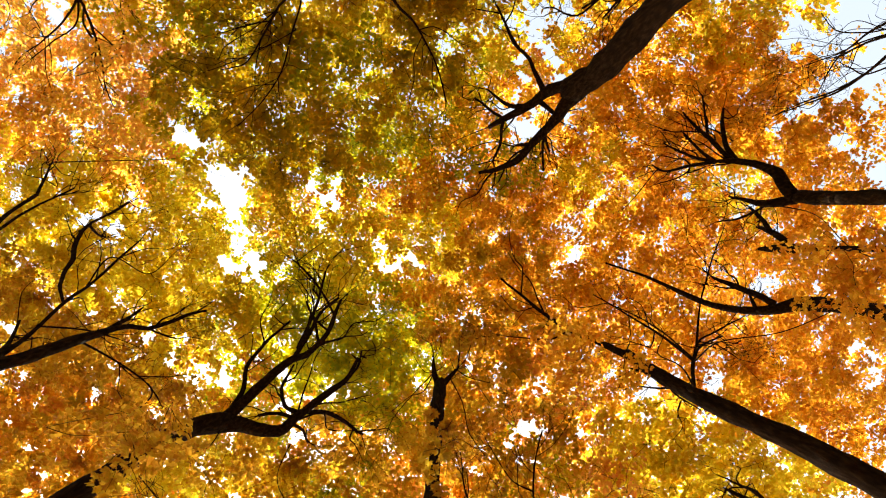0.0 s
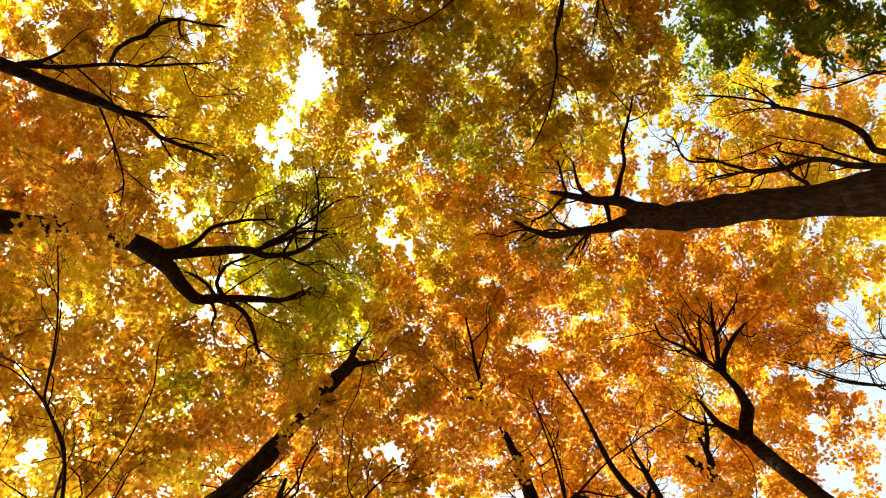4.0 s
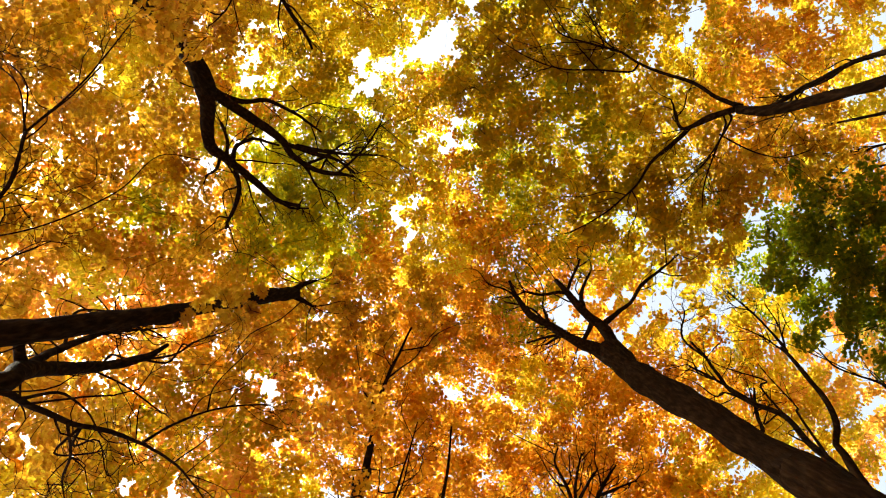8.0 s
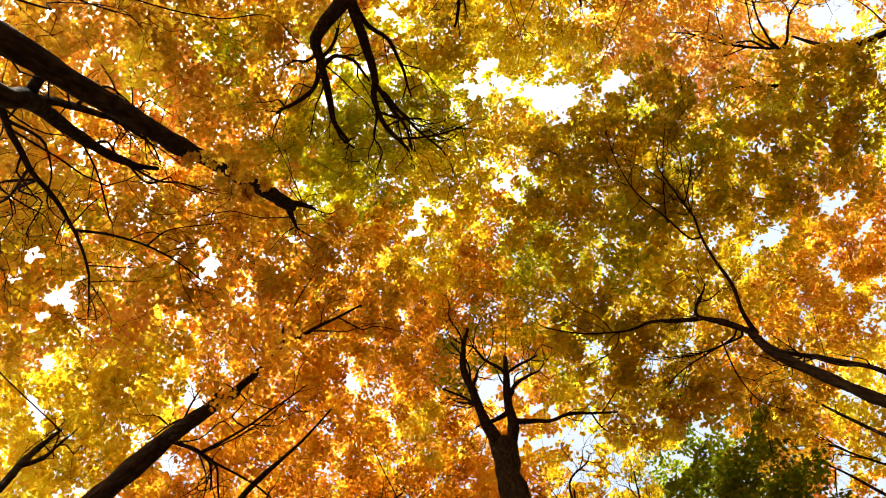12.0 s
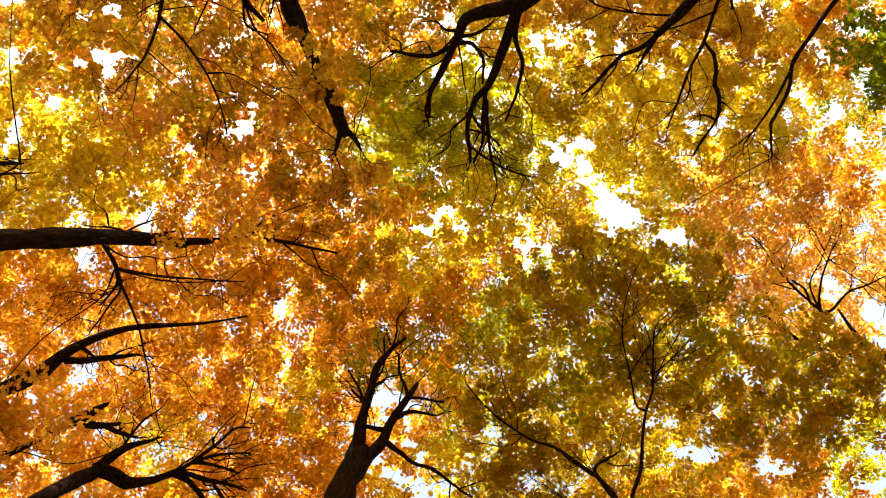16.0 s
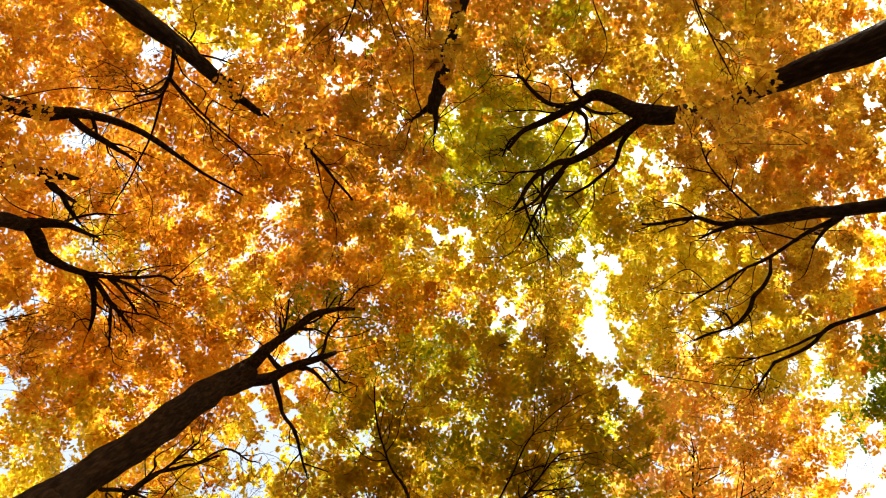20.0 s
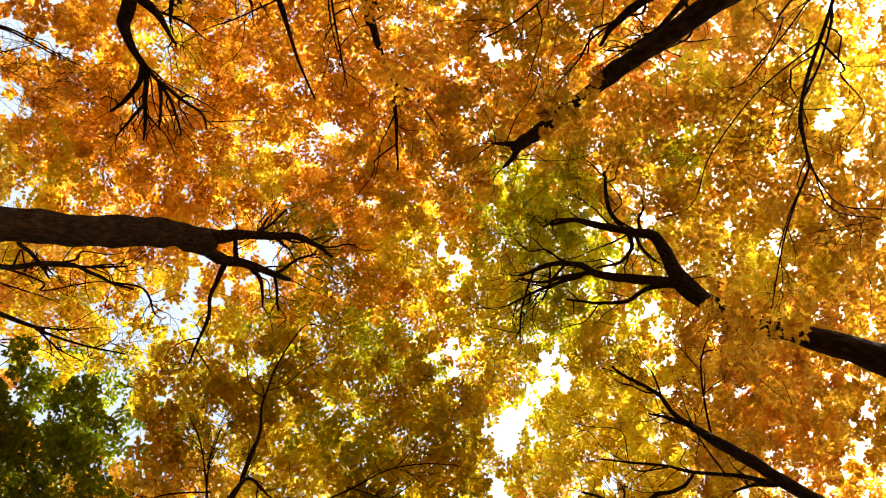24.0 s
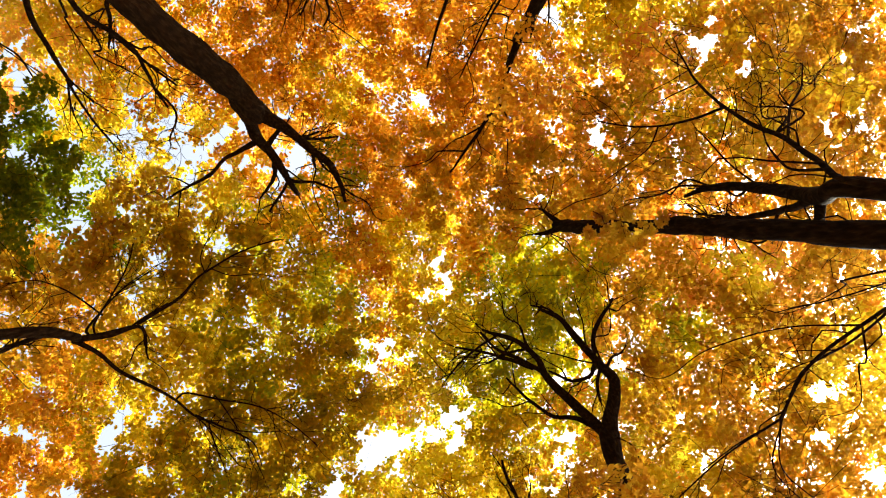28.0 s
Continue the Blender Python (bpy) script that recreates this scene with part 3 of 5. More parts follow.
crown(t2, [(-2.68, 2.08, 7.40, 0.19, "A", 1.10), (-2.93, 2.23, 7.50, 0.21, "A", 1.25), (-3.09, 2.31, 7.40, 0.21, "A", 1.25), (-3.37, 2.46, 7.50, 0.21, "A", 1.10), (-3.31, 2.10, 7.60, 0.22, "A", 0.90), (-3.43, 2.73, 7.60, 0.18, "A", 0.70), (-2.81, 0.00, 20.21, 1.74, "Y", 0.90), (-1.42, 2.47, 20.42, 1.76, "L", 1.12)])

# straight maple with low branches
t3 = tree("straight dark maple trunk with long low branches and amber leaves")
stem(t3, "trunk", [(-0.13, 3.74, 5.60, 0.118), (-0.10, 3.70, 5.94, 0.119), (-0.04, 3.65, 6.55, 0.114), (0.03, 3.57, 7.35, 0.113), (0.13, 3.46, 8.44, 0.119), (0.16, 3.38, 9.14, 0.106), (0.21, 3.30, 10.01, 0.100), (0.26, 3.21, 10.84, 0.110), (0.30, 3.13, 11.58, 0.140), (0.38, 3.04, 12.43, 0.140), (0.42, 2.99, 12.90, 0.110)])
stem(t3, "branch", [(0.44, 3.04, 12.85, 0.079), (0.61, 2.90, 12.98, 0.055), (0.78, 2.77, 13.10, 0.031)])
stem(t3, "branch", [(0.35, 3.03, 12.85, 0.079), (0.29, 2.78, 12.98, 0.055), (0.27, 2.53, 13.10, 0.027)])
stem(t3, "limb", [(-0.13, 3.73, 4.70, 0.119), (0.07, 3.97, 5.13, 0.104), (0.31, 3.76, 6.00, 0.096), (0.29, 4.05, 6.68, 0.095), (0.39, 4.25, 7.29, 0.085), (0.49, 4.39, 7.91, 0.075), (0.63, 4.48, 8.79, 0.067), (0.69, 4.45, 9.51, 0.053), (0.63, 4.39, 10.00, 0.025)])
stem(t3, "limb", [(-0.13, 3.73, 4.80, 0.063), (-0.12, 3.98, 5.37, 0.054), (-0.08, 3.80, 6.40, 0.050), (0.07, 3.95, 6.55, 0.048), (0.25, 4.08, 6.70, 0.054)])
stem(t3, "branch", [(0.27, 4.04, 6.70, 0.050), (0.21, 4.33, 7.53, 0.049), (0.18, 4.54, 8.56, 0.039), (0.22, 4.59, 9.50, 0.024)])
stem(t3, "branch", [(0.22, 4.59, 9.50, 0.024), (0.23, 4.80, 9.50, 0.026), (0.32, 4.60, 9.97, 0.019), (0.58, 4.52, 10.30, 0.010)])
stem(t3, "limb", [(-0.13, 3.73, 4.40, 0.035), (0.09, 3.85, 4.83, 0.030), (0.35, 3.52, 5.70, 0.028), (0.61, 3.64, 6.18, 0.028), (0.89, 3.70, 6.62, 0.026), (1.15, 3.67, 7.07, 0.023), (1.48, 3.61, 7.50, 0.020)])
stem(t3, "limb", [(1.48, 3.61, 7.50, 0.020), (2.00, 3.70, 8.17, 0.017), (2.40, 3.79, 8.58, 0.013), (2.86, 3.89, 9.00, 0.008)])
stem(t3, "branch", [(0.86, 3.65, 6.50, 0.017), (1.27, 4.01, 6.91, 0.014), (1.56, 4.38, 7.22, 0.011), (1.89, 4.63, 7.50, 0.007)])
stem(t3, "branch", [(1.45, 3.65, 7.50, 0.018), (1.42, 3.48, 7.89, 0.016), (1.45, 3.24, 8.31, 0.014), (1.61, 2.88, 8.78, 0.011), (1.73, 2.69, 9.00, 0.008)])
stem(t3, "branch", [(1.45, 3.23, 8.30, 0.013), (1.26, 3.26, 8.65, 0.009), (0.97, 2.98, 9.50, 0.006)])
stem(t3, "limb", [(-0.13, 3.73, 4.60, 0.026), (-0.27, 4.32, 5.04, 0.022), (-0.40, 4.51, 5.90, 0.021), (-0.86, 4.42, 6.42, 0.020), (-1.22, 4.24, 6.82, 0.019), (-1.56, 4.10, 7.11, 0.018), (-2.22, 4.02, 7.50, 0.016)])
stem(t3, "limb", [(-2.22, 4.02, 7.50, 0.014), (-2.85, 3.71, 8.15, 0.011), (-3.94, 3.21, 9.00, 0.008)])
stem(t3, "branch", [(-2.22, 4.02, 7.50, 0.011), (-2.94, 4.27, 7.95, 0.009), (-3.76, 5.11, 8.50, 0.007)])
stem(t3, "branch", [(-0.13, 3.73, 4.80, 0.013), (-0.37, 4.36, 5.42, 0.011), (-0.61, 4.58, 6.50, 0.010), (-0.82, 4.59, 7.17, 0.009), (-1.07, 4.39, 8.00, 0.007)])
stem(t3, "limb", [(-0.81, 4.43, 6.36, 0.014), (-0.88, 4.31, 6.30, 0.013), (-1.28, 4.36, 6.87, 0.013), (-1.62, 4.29, 7.38, 0.012), (-2.40, 4.38, 8.00, 0.011)])
stem(t3, "limb", [(-2.40, 4.38, 8.00, 0.010), (-2.95, 4.05, 8.59, 0.009), (-3.42, 3.80, 9.00, 0.008)])
stem(t3, "branch", [(-2.40, 4.38, 8.00, 0.010), (-3.18, 4.51, 8.47, 0.009), (-4.05, 5.30, 9.00, 0.008)])
crown(t3, [(-0.47, 2.26, 16.41, 0.82, "L", 1.25), (-0.72, 4.02, 14.94, 0.66, "L", 1.25), (-0.25, 1.18, 16.62, 0.90, "O", 1.25), (0.41, 1.81, 16.31, 0.73, "O", 1.25), (-6.35, 5.74, 16.53, 0.91, "A", 1.10), (-5.04, 5.49, 15.85, 0.95, "Y", 1.00), (-3.25, 4.82, 13.17, 0.72, "A", 1.00), (-2.44, 4.88, 13.29, 0.71, "A", 1.00), (-1.83, 5.07, 15.15, 0.79, "A", 1.25), (-0.92, 6.27, 16.54, 0.84, "A", 1.25), (0.19, 5.34, 16.38, 0.96, "A", 1.25), (-6.65, 6.38, 16.01, 0.95, "Y", 1.38), (-9.93, 6.13, 15.60, 1.48, "A", 1.59), (-4.65, 5.57, 13.74, 0.84, "A", 1.10)])
crown(t3, [(-2.93, 5.53, 13.57, 0.68, "Y", 1.10), (1.05, 1.17, 16.54, 0.89, "A", 1.25), (0.96, 2.28, 15.17, 0.76, "A", 1.25), (1.43, 2.90, 13.18, 0.83, "A", 1.25), (2.35, 3.60, 13.45, 0.85, "P", 1.25), (2.90, 4.34, 13.48, 0.76, "A", 1.00), (1.28, 4.97, 16.55, 0.93, "A", 1.25), (1.04, 6.21, 16.31, 0.85, "A", 1.25), (1.44, 5.28, 13.23, 0.66, "A", 1.00), (2.31, 5.22, 13.69, 0.77, "L", 1.00), (-0.47, 6.79, 9.50, 0.44, "A", 1.00), (-0.92, 6.13, 9.50, 0.44, "A", 1.00), (-1.74, 7.78, 13.19, 0.77, "A", 1.10), (-1.75, 6.98, 13.41, 0.75, "A", 1.10)])
crown(t3, [(-0.55, 5.02, 9.50, 0.44, "Y", 1.00), (-1.17, 6.48, 13.51, 0.60, "A", 1.10), (-0.84, 5.91, 13.44, 0.64, "A", 1.00), (-2.11, 6.18, 13.57, 0.81, "L", 1.10), (-1.39, 5.32, 13.69, 0.70, "A", 1.25), (-0.89, 4.71, 14.94, 0.66, "A", 1.25), (-1.42, 4.15, 15.13, 0.61, "L", 1.25), (2.07, 6.90, 13.87, 0.89, "A", 1.00), (1.07, 5.21, 9.50, 0.44, "A", 0.60), (1.83, 5.48, 9.50, 0.44, "A", 0.60), (2.34, 5.49, 9.50, 0.44, "G", 0.60), (2.27, 6.01, 13.33, 0.74, "A", 1.00), (2.54, 4.84, 9.50, 0.44, "G", 0.70), (2.23, 4.05, 9.50, 0.44, "G", 0.70)])
crown(t3, [(2.64, 2.65, 13.62, 0.70, "A", 1.25), (2.07, 2.27, 14.97, 0.71, "A", 1.25), (-1.98, 6.10, 9.00, 0.41, "Y", 0.80), (-2.78, 4.77, 9.50, 0.44, "A", 1.00), (-4.12, 4.70, 9.00, 0.41, "A", 0.80), (-5.28, 4.44, 9.50, 0.44, "A", 1.00), (-3.50, 8.38, 13.66, 0.90, "A", 1.10), (-3.10, 6.46, 13.33, 0.84, "A", 1.10), (-1.75, 5.12, 9.50, 0.44, "Y", 0.50), (-4.87, 8.25, 13.10, 1.16, "A", 1.10), (-8.22, 5.84, 16.45, 1.29, "A", 1.38), (-2.13, 4.02, 15.36, 0.73, "L", 1.25), (-3.58, 4.03, 16.53, 1.24, "L", 1.00), (1.56, 1.94, 15.14, 0.70, "A", 1.25)])
crown(t3, [(1.41, 4.71, 13.88, 0.67, "A", 1.25), (-5.82, 7.41, 13.34, 1.01, "A", 1.38), (-6.01, 6.01, 13.35, 1.05, "Y", 1.38), (-3.44, 7.71, 13.81, 0.76, "Y", 1.10), (-2.53, 8.39, 13.57, 0.83, "A", 1.10), (-1.24, 8.39, 13.48, 1.01, "P", 1.10), (-0.61, 6.91, 13.72, 0.86, "P", 1.10), (1.23, 6.39, 13.12, 0.90, "A", 1.00), (1.41, 7.07, 10.50, 0.49, "A", 1.00), (2.43, 7.32, 10.50, 0.49, "Y", 0.70), (-0.57, 12.75, 16.49, 1.53, "A", 1.10), (-3.19, 9.89, 13.67, 1.03, "Y", 1.10), (-4.12, 7.10, 13.40, 0.97, "A", 1.10), (-6.40, 7.32, 13.17, 1.06, "A", 1.38)])
crown(t3, [(-9.83, 8.29, 16.43, 1.64, "A", 1.38), (0.15, 2.94, 8.50, 0.15, "A", 0.80), (0.19, 2.75, 8.60, 0.15, "A", 0.90), (0.19, 2.54, 8.70, 0.14, "A", 0.80), (2.39, 12.44, 15.43, 1.43, "A", 1.54), (1.85, 11.37, 15.42, 1.38, "A", 1.32), (0.02, 12.15, 16.58, 1.52, "A", 1.32), (-1.93, 10.65, 13.63, 1.31, "A", 1.32), (-3.59, 10.64, 13.85, 1.25, "Y", 1.32), (-5.22, 9.86, 13.27, 1.30, "A", 1.32), (-16.73, 13.23, 21.77, 1.89, "O", 0.81), (-15.94, 11.09, 22.75, 1.98, "O", 1.86), (-14.27, 13.79, 22.64, 1.97, "O", 1.86), (-11.27, 8.40, 22.97, 2.00, "O", 1.86), (-12.05, 10.49, 21.59, 1.87, "O", 1.86)])
crown(t3, [(-9.75, 12.12, 20.08, 1.73, "O", 1.86), (-11.49, 15.00, 20.65, 1.78, "O", 1.15), (-11.01, 19.15, 22.47, 1.95, "O", 1.04), (-7.12, 7.43, 20.49, 1.77, "Y", 1.44), (-8.40, 9.74, 20.16, 1.74, "Y", 1.86), (-7.61, 13.24, 21.80, 1.89, "O", 1.48), (-9.67, 16.83, 23.00, 2.00, "O", 1.48), (-7.69, 18.73, 22.00, 1.91, "Y", 1.48), (-5.55, 4.83, 20.00, 1.72, "L", 1.22), (-4.40, 7.66, 21.06, 1.82, "O", 1.44), (-6.38, 11.10, 22.76, 1.98, "O", 1.48), (-4.75, 13.78, 22.62, 1.96, "O", 1.48), (-5.80, 15.14, 20.84, 1.80, "Y", 1.48), (-4.17, 16.92, 20.03, 1.72, "O", 1.48)])
crown(t3, [(-3.11, 5.41, 22.22, 1.93, "L", 1.52), (-1.61, 8.40, 22.96, 2.00, "O", 1.52), (-3.01, 10.47, 21.56, 1.87, "L", 1.48), (-1.39, 12.12, 20.07, 1.73, "P", 1.48), (-2.88, 15.01, 20.67, 1.78, "P", 1.48), (-1.57, 19.17, 22.49, 1.95, "O", 1.48), (-3.20, 22.29, 22.85, 1.99, "O", 0.81), (1.61, 2.80, 22.95, 1.99, "O", 1.12), (0.00, 5.42, 22.27, 1.93, "L", 1.52), (1.42, 7.43, 20.47, 1.76, "O", 1.52), (0.00, 9.75, 20.17, 1.74, "P", 1.44), (1.52, 13.26, 21.82, 1.89, "O", 1.48), (0.00, 16.83, 23.00, 2.00, "O", 1.48), (1.54, 18.71, 21.98, 1.90, "O", 1.48)])
crown(t3, [(0.00, 19.58, 20.26, 1.74, "O", 0.81), (2.78, 4.83, 20.00, 1.72, "O", 1.12), (3.19, 11.11, 22.78, 1.98, "O", 1.44)])

# slim orange maple
t4 = tree("slim maple with dark trunk and deep orange leaves")
stem(t4, "trunk", [(4.54, 2.43, 8.00, 0.139), (4.47, 2.45, 8.91, 0.143), (4.39, 2.45, 10.11, 0.129), (4.33, 2.37, 11.77, 0.110), (4.32, 2.32, 12.40, 0.093)])
stem(t4, "limb", [(4.32, 2.33, 12.30, 0.092), (3.66, 2.06, 12.56, 0.059), (3.31, 1.93, 12.69, 0.060), (2.85, 1.65, 12.87, 0.043), (1.80, 0.78, 13.30, 0.023)])
stem(t4, "branch", [(4.57, 2.44, 10.20, 0.026), (4.81, 2.15, 10.62, 0.024), (5.05, 1.87, 10.97, 0.023), (5.76, 1.68, 11.46, 0.018), (6.62, 1.49, 12.00, 0.012)])
stem(t4, "branch", [(4.96, 1.84, 10.80, 0.022), (5.31, 1.23, 11.34, 0.018), (5.84, 0.50, 11.94, 0.015), (6.54, -0.39, 12.60, 0.012)])
stem(t4, "branch", [(4.74, 2.02, 10.50, 0.019), (4.61, 1.73, 11.22, 0.017), (4.42, 1.53, 11.75, 0.014), (4.07, 1.32, 12.40, 0.010)])
stem(t4, "branch", [(4.52, 2.49, 11.20, 0.029), (4.87, 2.88, 11.49, 0.024), (5.70, 3.42, 12.00, 0.012)])
stem(t4, "branch", [(4.68, 2.67, 11.00, 0.023), (4.52, 2.83, 11.59, 0.018), (4.32, 2.90, 12.20, 0.012)])
stem(t4, "branch", [(4.58, 2.56, 11.60, 0.030), (4.43, 2.58, 11.98, 0.025), (4.24, 2.60, 12.40, 0.013)])
stem(t4, "branch", [(4.57, 2.48, 9.31, 0.016), (4.35, 2.36, 9.91, 0.013), (4.12, 2.24, 9.30, 0.024), (4.36, 1.92, 9.78, 0.033), (4.57, 1.75, 10.03, 0.024), (5.26, 1.63, 10.50, 0.013)])
stem(t4, "branch", [(4.34, 1.88, 9.70, 0.030), (4.20, 1.64, 10.41, 0.025), (3.94, 1.39, 11.12, 0.019), (3.47, 1.03, 12.00, 0.012)])
crown(t4, [(2.53, 0.71, 16.05, 0.73, "O", 1.25), (3.54, 1.25, 14.90, 0.89, "O", 1.25), (4.65, 0.66, 14.92, 1.02, "O", 1.00), (2.56, 2.03, 13.60, 0.71, "O", 1.25), (3.48, 2.70, 13.34, 0.86, "O", 1.00), (4.42, 1.87, 13.69, 0.98, "O", 1.00), (5.43, 2.52, 13.68, 0.89, "O", 1.00), (3.83, 4.46, 13.27, 0.69, "P", 1.00), (3.79, 3.90, 13.76, 0.84, "A", 1.00), (2.85, -0.03, 16.60, 0.81, "A", 1.25), (3.38, 0.86, 16.66, 0.82, "A", 1.25), (1.91, 0.32, 16.67, 0.80, "A", 1.25), (5.04, 0.77, 7.70, 0.34, "O", 0.96), (5.21, 0.77, 7.50, 0.33, "O", 0.96)])
crown(t4, [(3.06, 1.90, 10.10, 0.47, "O", 0.35), (2.47, 1.58, 10.30, 0.48, "O", 0.50), (3.19, 0.00, 22.79, 1.98, "O", 1.12), (4.41, 2.56, 21.12, 1.82, "O", 1.12)])

# elbowed maple
t5 = tree("maple with elbowed fork and dense orange foliage")
stem(t5, "trunk", [(6.45, -0.57, 7.90, 0.110), (6.68, -0.65, 8.82, 0.117), (6.87, -0.70, 9.56, 0.112), (7.15, -0.80, 10.69, 0.128), (7.37, -0.89, 11.55, 0.129)])
stem(t5, "limb", [(7.28, -0.89, 11.50, 0.128), (7.22, -1.21, 11.75, 0.121), (7.21, -1.39, 11.87, 0.111), (7.04, -1.58, 12.10, 0.085), (6.83, -1.69, 12.32, 0.069), (6.60, -1.75, 12.54, 0.053), (6.37, -1.77, 12.75, 0.036)])
stem(t5, "limb", [(7.37, -0.85, 11.55, 0.108), (7.07, -0.79, 11.81, 0.083), (6.86, -0.80, 11.98, 0.067), (6.63, -0.91, 12.16, 0.034), (6.45, -0.97, 12.30, 0.017)])
stem(t5, "branch", [(6.81, -1.76, 12.60, 0.059), (6.72, -1.97, 12.74, 0.060), (6.73, -2.51, 13.02, 0.049), (6.92, -3.08, 13.30, 0.025)])
stem(t5, "branch", [(6.72, -1.76, 12.60, 0.059), (6.62, -1.89, 12.70, 0.054), (6.43, -2.32, 12.97, 0.049), (6.24, -2.58, 13.15, 0.037), (6.03, -3.00, 13.40, 0.019)])
stem(t5, "branch", [(6.39, -2.38, 13.00, 0.031), (6.48, -2.98, 13.30, 0.025), (6.54, -3.41, 13.50, 0.017)])
stem(t5, "branch", [(6.38, -1.76, 12.70, 0.048), (6.28, -1.88, 12.81, 0.042), (6.12, -2.15, 13.02, 0.031), (5.93, -2.56, 13.30, 0.018)])
stem(t5, "branch", [(6.44, -1.76, 12.70, 0.048), (6.24, -1.82, 12.83, 0.042), (5.92, -1.97, 13.03, 0.031), (5.52, -2.28, 13.30, 0.018)])
stem(t5, "branch", [(6.42, -1.76, 12.70, 0.048), (5.97, -1.72, 12.93, 0.037), (5.47, -1.63, 13.19, 0.028), (5.26, -1.78, 13.30, 0.018)])
stem(t5, "branch", [(6.97, -0.78, 11.90, 0.045), (6.92, -0.69, 12.00, 0.028), (6.64, -0.49, 12.33, 0.023), (6.36, -0.45, 12.60, 0.015)])
crown(t5, [(5.33, -3.39, 15.82, 0.76, "O", 1.00), (6.34, -3.34, 16.29, 0.81, "O", 1.00), (6.92, -4.26, 15.66, 0.95, "O", 1.25), (7.47, -5.12, 15.11, 0.87, "O", 1.25), (8.65, -5.63, 15.32, 0.80, "O", 1.25), (10.22, -4.83, 16.69, 1.02, "O", 1.25), (8.91, -4.74, 16.45, 0.98, "O", 1.25), (9.19, -6.09, 15.19, 0.96, "Y", 1.19), (9.74, -3.44, 15.63, 0.93, "O", 1.25), (10.29, -3.07, 14.92, 0.75, "O", 1.25), (11.27, -3.02, 15.09, 0.83, "O", 1.00), (11.20, -3.82, 15.01, 1.12, "O", 1.25), (10.27, -2.30, 15.16, 0.84, "O", 1.00), (11.75, -1.93, 16.20, 1.08, "O", 1.00)])
crown(t5, [(8.28, -3.30, 16.55, 1.03, "O", 1.25), (7.17, -2.75, 16.63, 0.96, "O", 1.00), (5.35, -2.68, 16.34, 0.73, "O", 1.00), (4.59, -2.14, 16.40, 0.72, "Y", 0.95), (5.58, -1.84, 16.66, 0.92, "Y", 0.95), (6.38, -1.53, 15.87, 0.98, "O", 1.00), (7.26, -1.45, 15.04, 0.97, "O", 1.00), (8.42, -1.06, 15.24, 1.03, "Y", 0.95), (4.00, -0.93, 16.68, 0.98, "O", 1.00), (5.39, -0.23, 14.99, 1.01, "O", 1.00), (6.66, -0.23, 15.07, 0.98, "O", 1.00), (8.93, -3.35, 16.21, 0.98, "O", 1.25), (5.90, -4.06, 14.90, 0.73, "O", 1.00), (11.03, -5.88, 16.60, 1.25, "O", 1.25)])
crown(t5, [(4.90, 0.21, 7.80, 0.35, "O", 0.96), (4.99, 0.24, 7.50, 0.33, "O", 0.96), (5.32, 0.30, 7.50, 0.33, "O", 0.96), (5.66, 0.33, 7.50, 0.33, "O", 0.80), (4.74, -2.75, 22.58, 1.96, "O", 0.90), (7.63, -2.66, 21.86, 1.89, "Y", 0.90), (5.61, 0.00, 20.19, 1.74, "O", 0.90), (8.64, -5.01, 20.71, 1.79, "O", 0.90), (9.74, -2.42, 20.06, 1.73, "O", 0.90), (12.51, -7.26, 20.03, 1.72, "O", 1.12), (11.58, -5.04, 20.80, 1.80, "O", 1.12), (14.24, -2.75, 22.59, 1.96, "Y", 0.90), (16.89, -8.01, 21.97, 1.90, "O", 1.12), (16.12, -5.61, 23.00, 2.00, "O", 1.12)])
crown(t5, [(16.78, -2.65, 21.83, 1.89, "O", 0.90), (17.27, -5.01, 20.68, 1.78, "O", 0.90), (18.10, -2.42, 20.07, 1.73, "O", 0.70)])

# yellow maple
t6 = tree("dark leaning maple with thin limbs and yellow autumn leaves")
stem(t6, "trunk", [(-5.36, 1.53, 7.70, 0.083), (-5.36, 1.51, 8.28, 0.085), (-5.36, 1.51, 8.99, 0.087), (-5.37, 1.47, 10.08, 0.079), (-5.37, 1.46, 10.80, 0.063)])
stem(t6, "limb", [(-5.37, 1.46, 10.80, 0.051), (-5.18, 1.44, 11.12, 0.046), (-5.01, 1.53, 11.38, 0.041), (-4.79, 1.47, 11.69, 0.035), (-4.55, 1.38, 12.01, 0.033), (-4.31, 1.32, 12.30, 0.023)])
stem(t6, "branch", [(-5.40, 1.46, 10.80, 0.044), (-5.29, 1.32, 11.22, 0.034), (-5.18, 1.15, 11.60, 0.014)])
stem(t6, "branch", [(-5.56, 1.49, 8.60, 0.044), (-5.75, 1.33, 9.12, 0.031), (-5.96, 1.11, 9.60, 0.016)])
stem(t6, "limb", [(-5.62, 1.46, 8.80, 0.035), (-5.66, 1.27, 9.39, 0.030), (-5.67, 0.90, 10.16, 0.027), (-5.59, 0.64, 10.69, 0.025), (-5.49, 0.29, 11.24, 0.021), (-5.33, -0.11, 11.80, 0.014)])
stem(t6, "branch", [(-5.48, 1.53, 10.20, 0.021), (-5.19, 1.93, 10.62, 0.019), (-4.83, 2.64, 11.17, 0.016), (-5.18, 3.02, 11.40, 0.012)])
stem(t6, "branch", [(-5.66, 1.20, 9.60, 0.016), (-5.41, 1.39, 10.33, 0.016), (-5.20, 1.61, 10.80, 0.012)])
